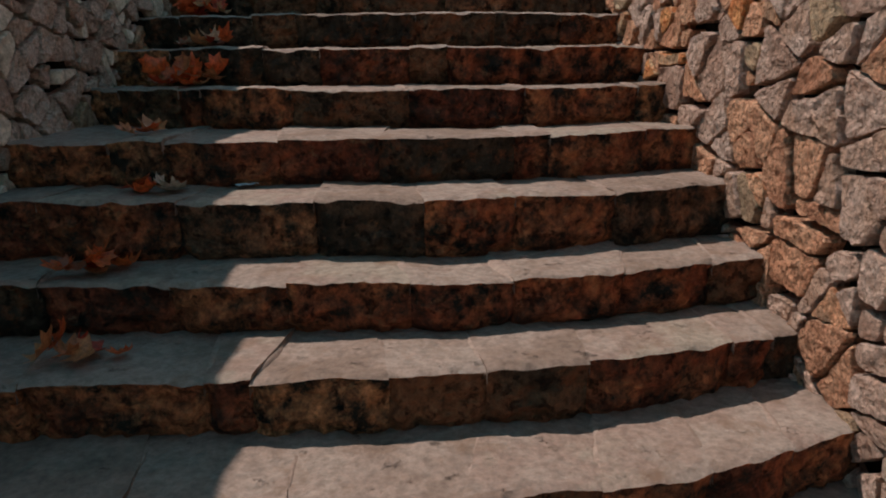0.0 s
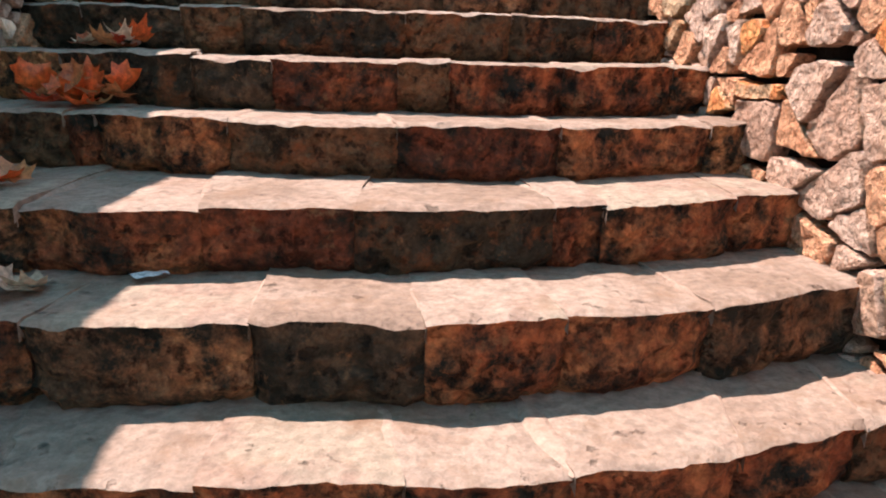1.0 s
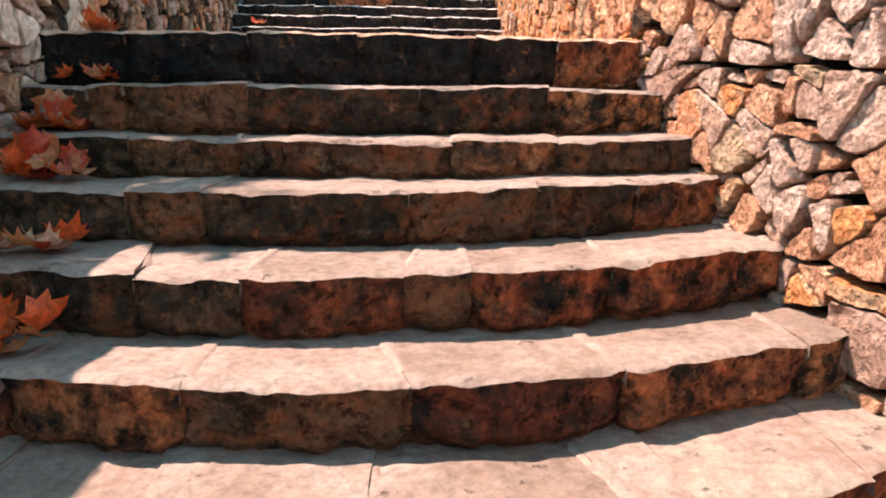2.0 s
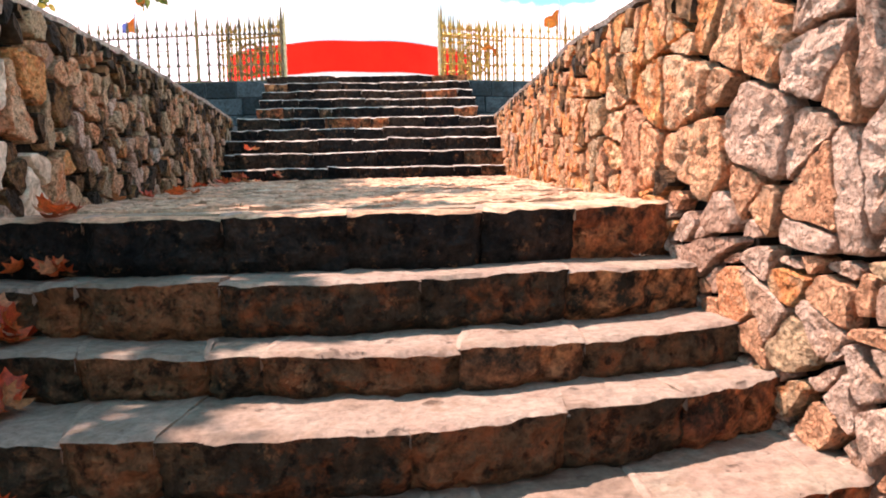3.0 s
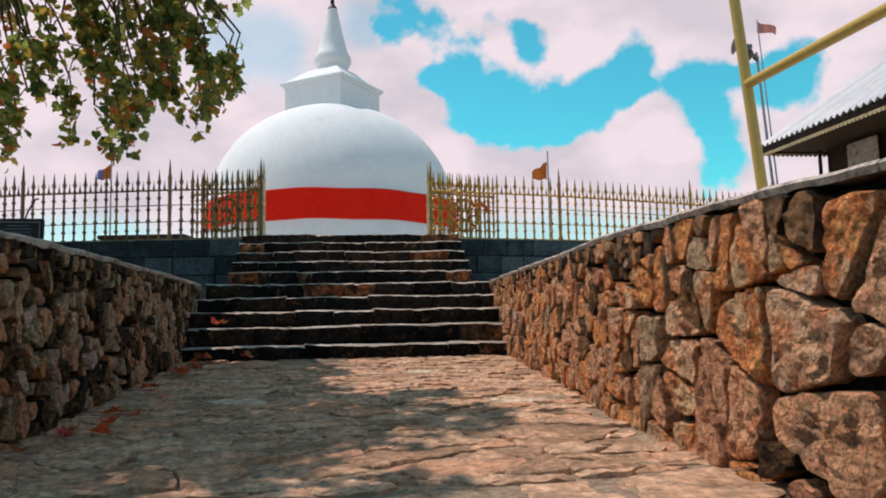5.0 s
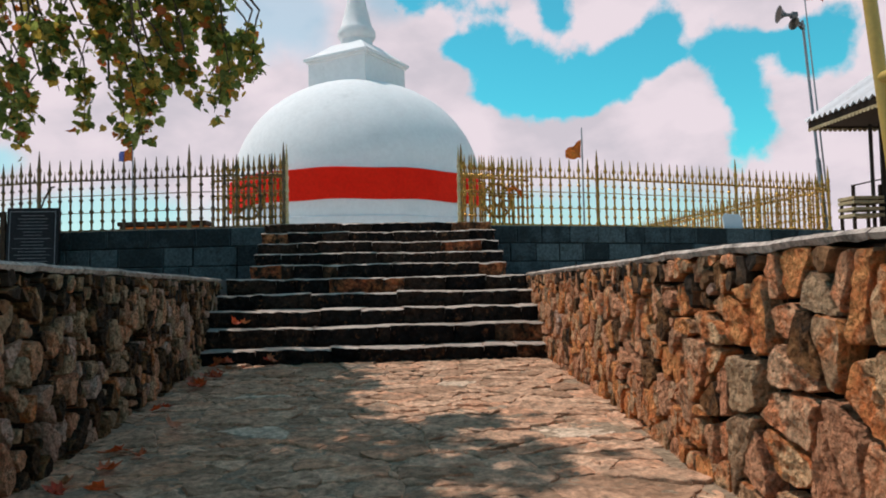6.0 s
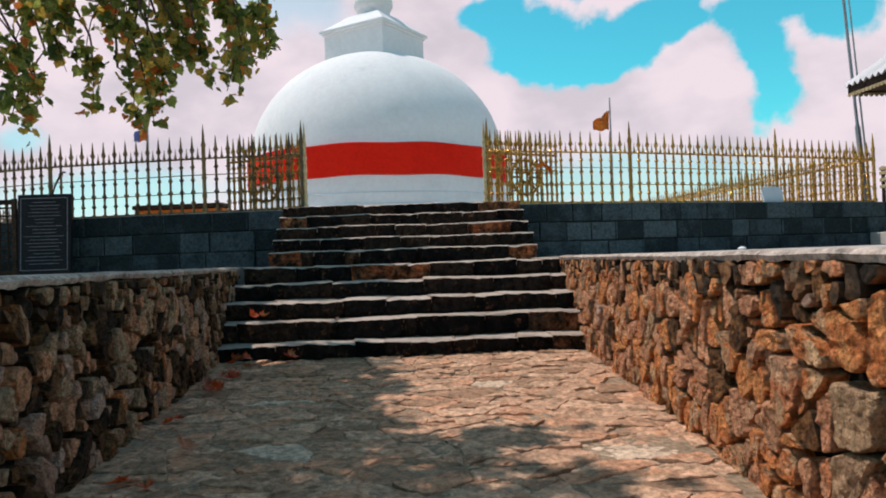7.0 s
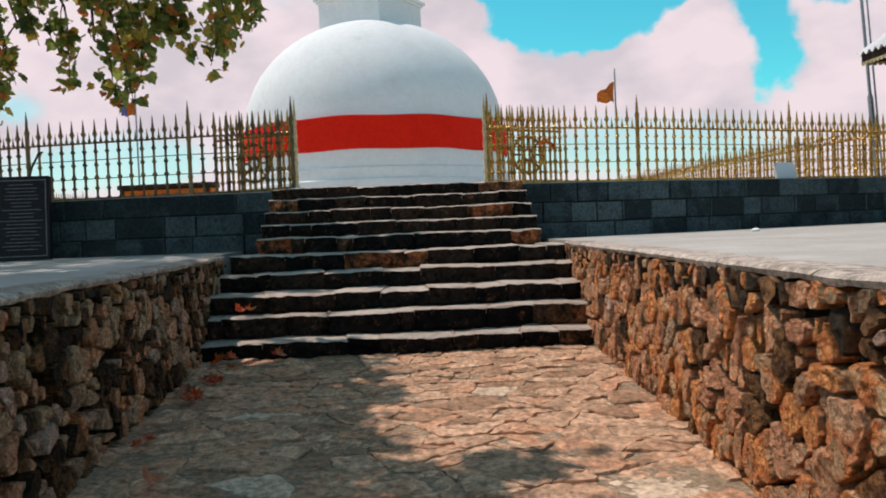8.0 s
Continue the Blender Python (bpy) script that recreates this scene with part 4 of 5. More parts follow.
part("spire", mesh_of("spire", v, f, M_WHITE, 35), stupa, "white conical spire on a round collar")
v, f = lathe([(0.12, 7.66), (0.14, 7.70), (0.10, 7.76), (0.05, 7.84), (0.06, 7.92), (0.02, 8.05), (0.005, 8.2)], 16)
part("finial", mesh_of("finial", v, f, M_DARKIRON, 35), stupa, "dark metal finial")

# ---- fence round the platform ----
BAR = [(0.016, 0.0), (0.016, 0.03), (0.010, 0.04), (0.010, 0.10), (0.017, 0.12), (0.010, 0.14), (0.011, 0.20), (0.018, 0.225), (0.010, 0.25), (0.010, 0.33), (0.017, 0.35), (0.010, 0.37), (0.010, 0.46), (0.017, 0.48), (0.010, 0.50), (0.010, 0.56), (0.016, 0.575), (0.010, 0.59), (0.009, 0.62), (0.017, 0.645), (0.011, 0.67), (0.004, 0.75), (0.001, 0.77)]
BAR = [(q * (1.7 if q > 0.0125 else 1.4), z * 1.08 if z < 0.6 else 0.648 + (z - 0.6) * 1.28) for q, z in BAR]
v, f = lathe(BAR, 6)
ME_BAR = mesh_of("fence_bar", v, f, M_GOLD, 60)
v, f = lathe([(0.013, 0.60), (0.018, 0.632), (0.010, 0.65), (0.001, 0.735)], 6)
ME_SPIKE = mesh_of("short_spike", v, f, M_GOLD, 60)
POST = [(0.030, 0.0), (0.030, 0.05), (0.020, 0.06), (0.020, 0.16), (0.028, 0.18), (0.020, 0.20), (0.020, 0.34), (0.028, 0.36), (0.020, 0.38), (0.020, 0.52), (0.028, 0.54), (0.020, 0.56), (0.020, 0.66), (0.026, 0.69), (0.016, 0.72), (0.012, 0.80), (0.002, 0.90)]
v, f = lathe([(q * 1.1, z * 1.10) for q, z in POST], 8)
ME_POST = mesh_of("fence_post", v, f, M_GOLD, 60)
FENCE_R = RING + 0.13
HALF_GATE = 1.035 / FENCE_R
GATE_MID = math.atan2(12.3 - CENTRE.y, 0.43 - CENTRE.x)
PITCH = 0.13  # from bar to bar


def fence_panel(length, paint, label):
    p = thing("fence_panel", label, "fence", "fence panels round the stupa")
    for nm, z, th in (("bottom_rail", 0.02, 0.02), ("lower_rail", 0.23, 0.008), ("middle_rail", 0.43, 0.008), ("top_rail", 0.61, 0.016)):
        v, f = box_mesh(0, length, -0.012, 0.012, z - th / 2, z + th / 2, 0.002)
        part(nm, mesh_of(nm, v, f, paint), p)
    bar, spike, post = PAINTED[paint.name]
    n = max(2, round(length / PITCH))
    for i in range(1, n):
        part("bar", bar, p).location = (length * i / n, 0, 0)
    for i in range(n):
        part("short_spike", spike, p).location = (length * (i + 0.5) / n, 0, 0)
    part("post", post, p)
    return p


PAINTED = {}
for paint in (M_GOLD, M_BACKLITGOLD):
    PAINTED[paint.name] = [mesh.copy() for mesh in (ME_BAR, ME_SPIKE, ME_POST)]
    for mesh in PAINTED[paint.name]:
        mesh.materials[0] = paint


def fence_line(side, stretches):
    """Posts at the given stretches along the bow from the gate outwards, up to the corner, then straight back."""
    limit = EAST if side > 0 else WEST
    end = bearing(limit, FENCE_R)
    a = GATE_MID + side * HALF_GATE
    pts = [a]
    for stretch in stretches:
        a += side * stretch / FENCE_R
        if side * (end - a) < 0.6 / FENCE_R:
            break
        pts.append(a)
    pts = [rim(q, FENCE_R) for q in pts + [end]]
    while pts[-1][1] < NORTH - 2.1:
        pts.append((limit, pts[-1][1] + 2.0))
    return pts


# left panels take the darker gold, their backlit look set in colour
for side, paint, stretches, label in ((1, M_GOLD, (1.82, 2.34, 2.0, 2.0), "gold painted iron fence panel with spear points on the platform edge"), (-1, M_BACKLITGOLD, (1.08, 1.86, 1.86, 1.86, 1.86, 1.86), "gold iron fence panel, darkened as backlit, with spear points on the platform edge")):
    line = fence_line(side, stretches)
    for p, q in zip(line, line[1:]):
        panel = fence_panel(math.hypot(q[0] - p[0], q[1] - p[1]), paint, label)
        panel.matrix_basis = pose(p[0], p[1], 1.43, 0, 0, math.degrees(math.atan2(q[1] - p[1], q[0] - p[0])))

# gate posts and the two leaves folded back behind the fence
for s in (-1, 1):
    a = GATE_MID + s * (HALF_GATE - 0.001 * 3)
    gp = thing("gate_post", "tall gold gate post with turned rings and a spear tip", "gate post", "gate posts", (CENTRE.x + FENCE_R * math.cos(a), CENTRE.y + FENCE_R * math.sin(a), 1.43))
    v, f = lathe([(q * 0.62, z) for q, z in ((0.05, 0), (0.05, 0.05), (0.034, 0.07), (0.03, 0.12), (0.042, 0.15), (0.03, 0.18), (0.03, 0.26), (0.042, 0.29), (0.03, 0.32), (0.03, 0.40), (0.042, 0.43), (0.03, 0.46), (0.03, 0.54), (0.042, 0.57), (0.03, 0.60), (0.028, 0.68), (0.04, 0.71), (0.026, 0.74), (0.026, 0.80), (0.02, 0.84), (0.002, 0.97))], 10)
    part("shaft", mesh_of("shaft", v, f, M_PALEGOLD, 50), gp)
    v, f = box_mesh(-0.07, 0.07, -0.07, 0.07, -0.005, 0.03, 0.008)
    part("foot", mesh_of("foot", v, f, M_WHITE), gp, "white plastered foot")


def gate_leaf(at, heading):
    g = thing("gate_leaf", "gold gate leaf with a spoked wheel, swung open behind the fence", "gate", "gate leaves", at)
    g.rotation_euler = (0, 0, heading)
    L = 0.98
    for nm, z, th in (("bottom_rail", 0.04, 0.03), ("middle_rail", 0.42, 0.015), ("top_rail", 0.60, 0.025)):
        v, f = box_mesh(0.03, L, -0.012, 0.012, z - th / 2, z + th / 2, 0.002)
        part(nm, mesh_of(nm, v, f, M_GOLD), g)
    for i in range(14):
        b = part("bar", ME_BAR, g)
        b.location = (0.05 + (L - 0.07) * i / 13, 0, 0.01)
    wheel = []
    c = (0.5, -0.03, 0.33)
    for R, t in ((0.20, 0.018), (0.06, 0.016)):
        ringv = [(c[0] + R * math.cos(2 * math.pi * k / 24), c[1], c[2] + R * math.sin(2 * math.pi * k / 24)) for k in range(25)]
        wheel.append(tube(ringv, [t] * 25, 6))
    v, f = joined(wheel)
    w = part("wheel", mesh_of("wheel", v, f, M_GOLD, 60), g, "gold spoked wheel emblem")
    for k in range(8):
        a = 2 * math.pi * k / 8
        v, f = tube([(c[0] + 0.05 * math.cos(a), c[1], c[2] + 0.05 * math.sin(a)), (c[0] + 0.23 * math.cos(a), c[1], c[2] + 0.23 * math.sin(a))], [0.011, 0.013], 6)
        part("spoke", mesh_of("spoke", v, f, M_GOLD, 60), w)
    return g


gl_a, gr_a = GATE_MID - HALF_GATE, GATE_MID + HALF_GATE
gate_leaf((CENTRE.x + FENCE_R * math.cos(gl_a), CENTRE.y + FENCE_R * math.sin(gl_a) + 0.05, 1.43), radians(157))
gate_leaf((CENTRE.x + FENCE_R * math.cos(gr_a), CENTRE.y + FENCE_R * math.sin(gr_a) + 0.05, 1.43), radians(24))


# ---- things on and beyond the platform ----
def flag(name, at, height, flagz, colours, size, label, droop=0.5):
    p = thing(name, label, "flag", at=at)
    v, f = lathe([(0.018, 0), (0.016, height * 0.5), (0.012, height - 0.02), (0.002, height)], 8)
    part("pole", mesh_of("pole", v, f, M_STEEL), p, "thin pale pole")
    n = len(colours)
    for k, m in enumerate(colours):
        v, f = [], []
        cols = 8
        for i in range(cols + 1):
            s = (k + i / cols) / n
            for j in range(5):
                q = j / 4
                v.append((-size * s * 0.75 - 0.015, 0.05 * math.sin(7 * s + 2 * q), flagz - size * 0.9 * q - droop * size * s + 0.02 * math.sin(9 * s) + q * s * size * 0.5))
        for i in range(cols):
            for j in range(4):
                a = i * 5 + j
                f.append((a, a + 1, a + 6, a + 5))
        v += [(x, y + 0.004, z) for x, y, z in v]
        h = len(v) // 2
        f += [tuple(h + i for i in q[::-1]) for q in f]
        part("cloth", mesh_of("cloth", v, f, m), p)
    return p


flag("orange_flag", (4.02, 16.0, 1.43), 2.0, 1.78, [M_ORANGE], 0.36, "small orange pennant on a thin pole inside the fence")
flag("striped_flag", (-4.15, 18.0, 1.43), 2.2, 2.10, [M_ORANGE, M_BLUE], 0.34, "blue and orange striped flag on a thin pole")

# inscribed slab
plaque = thing("inscription_slab", "black polished slab with pale inscription against the dark wall", "plaque", at=(-3.26, 11.93, 0.83))
plaque.rotation_euler = (radians(-4), 0, radians(3))
v, f = box_mesh(-0.265, 0.265, -0.03, 0.03, 0, 0.84, 0.006)
part("slab", mesh_of("slab", v, f, M_SLATE), plaque)
v, f = joined([box_mesh(-0.235, -0.228, -0.034, -0.029, 0.04, 0.80), box_mesh(0.228, 0.235, -0.034, -0.029, 0.04, 0.80), box_mesh(-0.235, 0.235, -0.034, -0.029, 0.795, 0.802), box_mesh(-0.235, 0.235, -0.034, -0.029, 0.038, 0.045)])
part("border", mesh_of("border", v, f, M_LETTER), plaque, "thin pale border line")
r = random.Random(3)
for k in range(19):
    half = r.uniform(0.09, 0.20)
    z = 0.755 - k * 0.036
    v, f = box_mesh(-half, half, -0.0335, -0.029, z - 0.0024, z + 0.0024)
    part("text_line", mesh_of("text_line", v, f, M_LETTER), plaque)

# lattice panel beside it
lat = thing("lattice_panel", "dark brown lattice screen beside the inscription slab", "screen", at=(-4.05, 11.95, 0.83))
v, f = joined([box_mesh(-0.5, 0.5, -0.02, 0.02, 0.74, 0.79, 0.004), box_mesh(-0.5, 0.5, -0.02, 0.02, 0.0, 0.05, 0.004), box_mesh(0.46, 0.51, -0.021, 0.021, 0, 0.80, 0.004), box_mesh(-0.51, -0.46, -0.021, 0.021, 0, 0.80, 0.004)])
part("frame", mesh_of("frame", v, f, M_DARKWOOD), lat)
for k in range(8):
    v, f = box_mesh(-0.46, 0.46, -0.008, 0.008, 0.10 + k * 0.085, 0.118 + k * 0.085, 0.002)
    part("slat", mesh_of("slat", v, f, M_DARKWOOD), lat)
for k in range(11):
    v, f = box_mesh(-0.42 + k * 0.083, -0.402 + k * 0.083, -0.014, -0.002, 0.04, 0.75, 0.002)
    part("upright", mesh_of("upright", v, f, M_DARKWOOD), lat)

# yellow hand rail on the wall top
rail = thing("hand_rail", "yellow painted tubular hand rail on the wall top", "railing", at=(1.825, 5.41, TOP + 0.038))
rail.rotation_euler = (0, radians(-5.5), 0)
v, f = lathe([(0.05, 0), (0.05, 0.008), (0.0175, 0.010), (0.0175, 2.1), (0.012, 2.13)], 14)
part("post", mesh_of("post", v, f, M_YELLOW, 40), rail)
pts = [(0.0, 0.0, 0.405), (0.05, -0.9, 0.405), (0.13, -1.8, 0.405), (0.30, -4.2, 0.405)]
v, f = tube(pts, [0.0165] * 4, 14)
part("rail", mesh_of("rail", v, f, M_YELLOW, 40), rail)
v, f = lathe([(0.05, 0), (0.05, 0.008), (0.0175, 0.010), (0.0175, 0.42), (0.012, 0.43)], 14, (0.30, -4.2, 0))
part("post", mesh_of("post", v, f, M_YELLOW, 40), rail)

# pavilion with a tin roof
hut = thing("pavilion", "open pavilion with a corrugated tin roof and dark timber", "pavilion", at=(8.7, 17.0, 0.83))
HX, HY = 5.0, 9.0
nc = 110
v, f = [], []
for j in range(2):
    for i in range(nc + 1):
        y = -HY * i / nc
        z0, z1 = 2.92, 4.7
        x = 0.0 if j == 0 else HX * 0.55
        v.append((x, y, (z0 if j == 0 else z1) + 0.035 * math.cos(math.pi * i)))
for i in range(nc):
    f.append((i, i + 1, nc + 2 + i, nc + 1 + i))
k = len(v)
v += [(x, y, z - 0.012) for x, y, z in v]
f += [tuple(k + q for q in fc[::-1]) for fc in f]
part("roof_sheet", mesh_of("roof_sheet", v, [q[::-1] for q in f], M_ROOF, 60), hut, "rusting corrugated roof sheet")
v, f = joined([box_mesh(0.06, 0.10, -HY, -0.02, 2.76, 2.935, 0.004), box_mesh(0.102, HX * 0.55, -0.09, -0.05, 2.76, 2.935, 0.004)])
part("fascia", mesh_of("fascia", v, f, M_DARKWOOD), hut)
tooth = [(-0.045, 0.0), (0.045, 0.0), (0.045, -0.03), (0.03, -0.058), (0.0, -0.07), (-0.03, -0.058), (-0.045, -0.03)]


def fringe(spot_of, n):
    for i in range(n):
        v = [spot_of(i * 0.1 + a, d, c) for d in (0.0, 0.012) for a, c in tooth]
        m = len(tooth)
        part("valance_scallop", mesh_of("valance_scallop", v, [tuple(range(m))[::-1], tuple(range(m, 2 * m))] + [(q, (q + 1) % m, m + (q + 1) % m, m + q) for q in range(m)], M_BUFF), hut)


fringe(lambda s, d, z: (0.045 + d, -0.08 - s, 2.775 + z), 88)
fringe(lambda s, d, z: (0.15 + s, -0.10 - d, 2.775 + z), 25)
v, f = box_mesh(0.16, HX * 0.55, -HY, -0.12, 2.80, 2.84)
part("soffit", mesh_of("soffit", v, f, M_DARKWOOD), hut, "dark timber soffit")
v, f = box_mesh(1.2, HX * 0.55, -0.5, -0.42, 0, 2.8)
part("side_wall", mesh_of("side_wall", v, f, M_DARKWOOD), hut, "dark timber end wall")
for y in (-0.3, -3.0, -6.0, -8.8):
    v, f = lathe([(0.035, 0), (0.035, 2.8)], 10, (1.12, y, 0))
    part("pillar", mesh_of("pillar", v, f, M_DARKIRON), hut, "thin dark iron pillar")
v, f = box_mesh(1.2, 1.35, -HY, -0.52, 0, 2.8)
part("rear_wall", mesh_of("rear_wall", v, f, M_DARKWOOD), hut, "dark timber back wall")
for y in (-1.6, -4.2, -7.0):
    v, f = box_mesh(1.05, 1.09, y - 0.4, y + 0.4, 1.9, 2.7, 0.01)
    part("hanging_board", mesh_of("hanging_board", v, f, M_COPING), hut, "pale grey hanging board")

# rack of boards and a rail under the end of the roof
rack = thing("timber_rack", "rack of pale brown boards with a thin rail under the roof", "rack", at=(9.42, 16.5, 0.83))
for x in (-0.26, 0.26):
    for y in (-0.18, 0.18):
        v, f = box_mesh(x - 0.025, x + 0.025, y - 0.025, y + 0.025, 0.0, 1.60 if y < 0 else 1.40, 0.004)
        part("post", mesh_of("post", v, f, M_DARKWOOD), rack)
for z in (0.55, 1.04, 1.16, 1.28, 1.36):
    v, f = box_mesh(-0.30, 0.30, -0.235, 0.235, z - 0.03, z + 0.03, 0.006)
    part("board", mesh_of("board", v, f, M_BUFF), rack)
v, f = tube([(-0.30, -0.205, 1.58), (0.30, -0.205, 1.70)], [0.014, 0.014], 7)
part("rail", mesh_of("rail", v, f, M_DARKIRON), rack, "thin dark iron rail")

# loudspeakers on a mast
mast = thing("loudspeaker_mast", "pale steel mast with two dark horn loudspeakers and a flag", "mast", at=(9.58, 17.75, 0.83))
mast.rotation_euler = (0, radians(-4), 0)
v, f = lathe([(0.055, 0), (0.05, 2.3), (0.030, 2.35), (0.026, 5.2)], 10)
part("pole", mesh_of("pole", v, f, M_STEEL), mast)
v, f = lathe([(0.02, 0), (0.018, 3.0), (0.012, 5.95)], 8, (0.14, 0.05, 0))
part("stay_pole", mesh_of("stay_pole", v, f, M_STEEL), mast)
for dx, dz, turn, k in ((-0.24, 5.33, 172, 0.85), (-0.06, 5.10, 200, 0.62)):
    m = pose(dx, 0, dz, 0, 80, turn) @ Matrix.Scale(k, 4)
    hv, hf = lathe([(0.05, -0.16), (0.085, -0.15), (0.085, -0.02), (0.05, 0.0), (0.035, 0.06), (0.06, 0.14), (0.12, 0.22), (0.21, 0.28), (0.215, 0.285), (0.205, 0.285), (0.11, 0.225), (0.05, 0.15)], 18)
    horn = part("horn", mesh_of("horn", [tuple(m @ Vector(q)) for q in hv], hf, M_HORN, 40), mast, "grey horn loudspeaker")
    hv, hf = lathe([(0.185, 0.272), (0.10, 0.232), (0.05, 0.20), (0.03, 0.23), (0.005, 0.25)], 18)
    part("throat", mesh_of("throat", [tuple(m @ Vector(q)) for q in hv], hf, M_DARKIRON, 40), horn, "dark horn mouth")
v, f = joined([tube([(0, 0, 5.1), (-0.24, 0, 5.33)], [0.02, 0.02], 6), tube([(0.02, 0, 5.0), (-0.08, 0, 5.10)], [0.03, 0.03], 6)])
part("bracket", mesh_of("bracket", v, f, M_DARKIRON), mast)
v, f = [], []
for i in range(7):
    for j in range(4):
        s, q = i / 6, j / 3
        v.append((0.14 + 0.42 * s, 0.05 + 0.06 * math.sin(6 * s + q), 5.93 - 0.26 * q * (1 - 0.4 * s) - 0.18 * s))
for i in range(6):
    for j in range(3):
        a = i * 4 + j
        f.append((a, a + 4, a + 5, a + 1))
k = len(v)
v += [(a, b + 0.004, c) for a, b, c in v]
f += [tuple(k + q for q in fc[::-1]) for fc in f]
part("flag_cloth", mesh_of("flag_cloth", v, f, M_PINK), mast, "faded pink flag")

# small pale board on the fence
pb = thing("notice_board", "small pale blue blank board leaning on the fence foot", "board", at=(5.30, 13.24, 1.432))
pb.rotation_euler = (radians(-8), 0, radians(20))
board = [(-0.17, 0), (0.17, 0), (0.17, 0.15), (0.13, 0.20), (-0.13, 0.20), (-0.17, 0.15)]
v = [(x, d, z) for d in (-0.012, 0.012) for x, z in board]
part("board", mesh_of("board", v, [tuple(range(6)), tuple(range(6, 12))[::-1]] + [(q, 6 + q, 6 + (q + 1) % 6, (q + 1) % 6) for q in range(6)], M_ICE), pb)
for x in (-0.09, 0.09):
    v, f = box_mesh(x - 0.01, x + 0.01, 0.012, 0.024, 0.0, 0.15)
    part("strut", mesh_of("strut", v, f, M_STEEL), pb)

# low offering bench behind the fence
bench = thing("offering_bench", "low brown timber offering bench behind the fence", "bench", at=(-2.40, 13.9, 1.43))
bench.scale = (0.6, 1.0, 0.95)
bench.rotation_euler = (0, 0, radians(-6))
v, f = box_mesh(-1.0, 1.0, -0.16, 0.16, 0.20, 0.26, 0.01)
part("benchtop", mesh_of("benchtop", v, f, M_DARKWOOD), bench)
v, f = box_mesh(-0.97, 0.97, -0.13, 0.13, 0.04, 0.19, 0.006)
part("front_panel", mesh_of("front_panel", v, f, M_ORANGE), bench, "orange cloth hung below the benchtop")
for x in (-0.9, 0.9):
    v, f = box_mesh(x - 0.035, x + 0.035, -0.145, 0.145, 0.0, 0.2, 0.004)
    part("leg", mesh_of("leg", v, f, M_DARKWOOD), bench)

# low white plinth at the wall's foot
pl = thing("plinth", "low pale cement block at the foot of the dark wall", "plinth", at=(7.28, 13.42, 0.83))
v, f = box_mesh(-0.45, 0.45, -0.2, 0.2, 0, 0.17, 0.012)
part("block", mesh_of("block", v, f, M_CEMENT), pl)


# ---- tree ----
LOBES = [(0.0, 0.0), (0.16, -0.06), (0.36, -0.06), (0.42, 0.10), (0.55, 0.26), (0.45, 0.38), (0.40, 0.60), (0.22, 0.64), (0.0, 0.92), (-0.22, 0.64), (-0.40, 0.60), (-0.45, 0.38), (-0.55, 0.26), (-0.42, 0.10), (-0.36, -0.06), (-0.16, -0.06)]


def leaf_shape(size, m, curl):
    """A lobed leaf, stem at the origin, folded along its rib and curled."""
    v = []
    for x, y in LOBES:
        z = 0.35 * abs(x) * curl[0] - curl[1] * y * y * 0.5 + 0.12 * curl[2] * math.sin(9 * x + 5 * y)
        v.append(tuple(m @ Vector((x * size, y * size, z * size))))
    v.append(tuple(m @ Vector((0, 0.3 * size, -curl[1] * 0.045 * size))))
    n = len(LOBES)
    return v, [(i, (i + 1) % n, n) for i in range(n)]


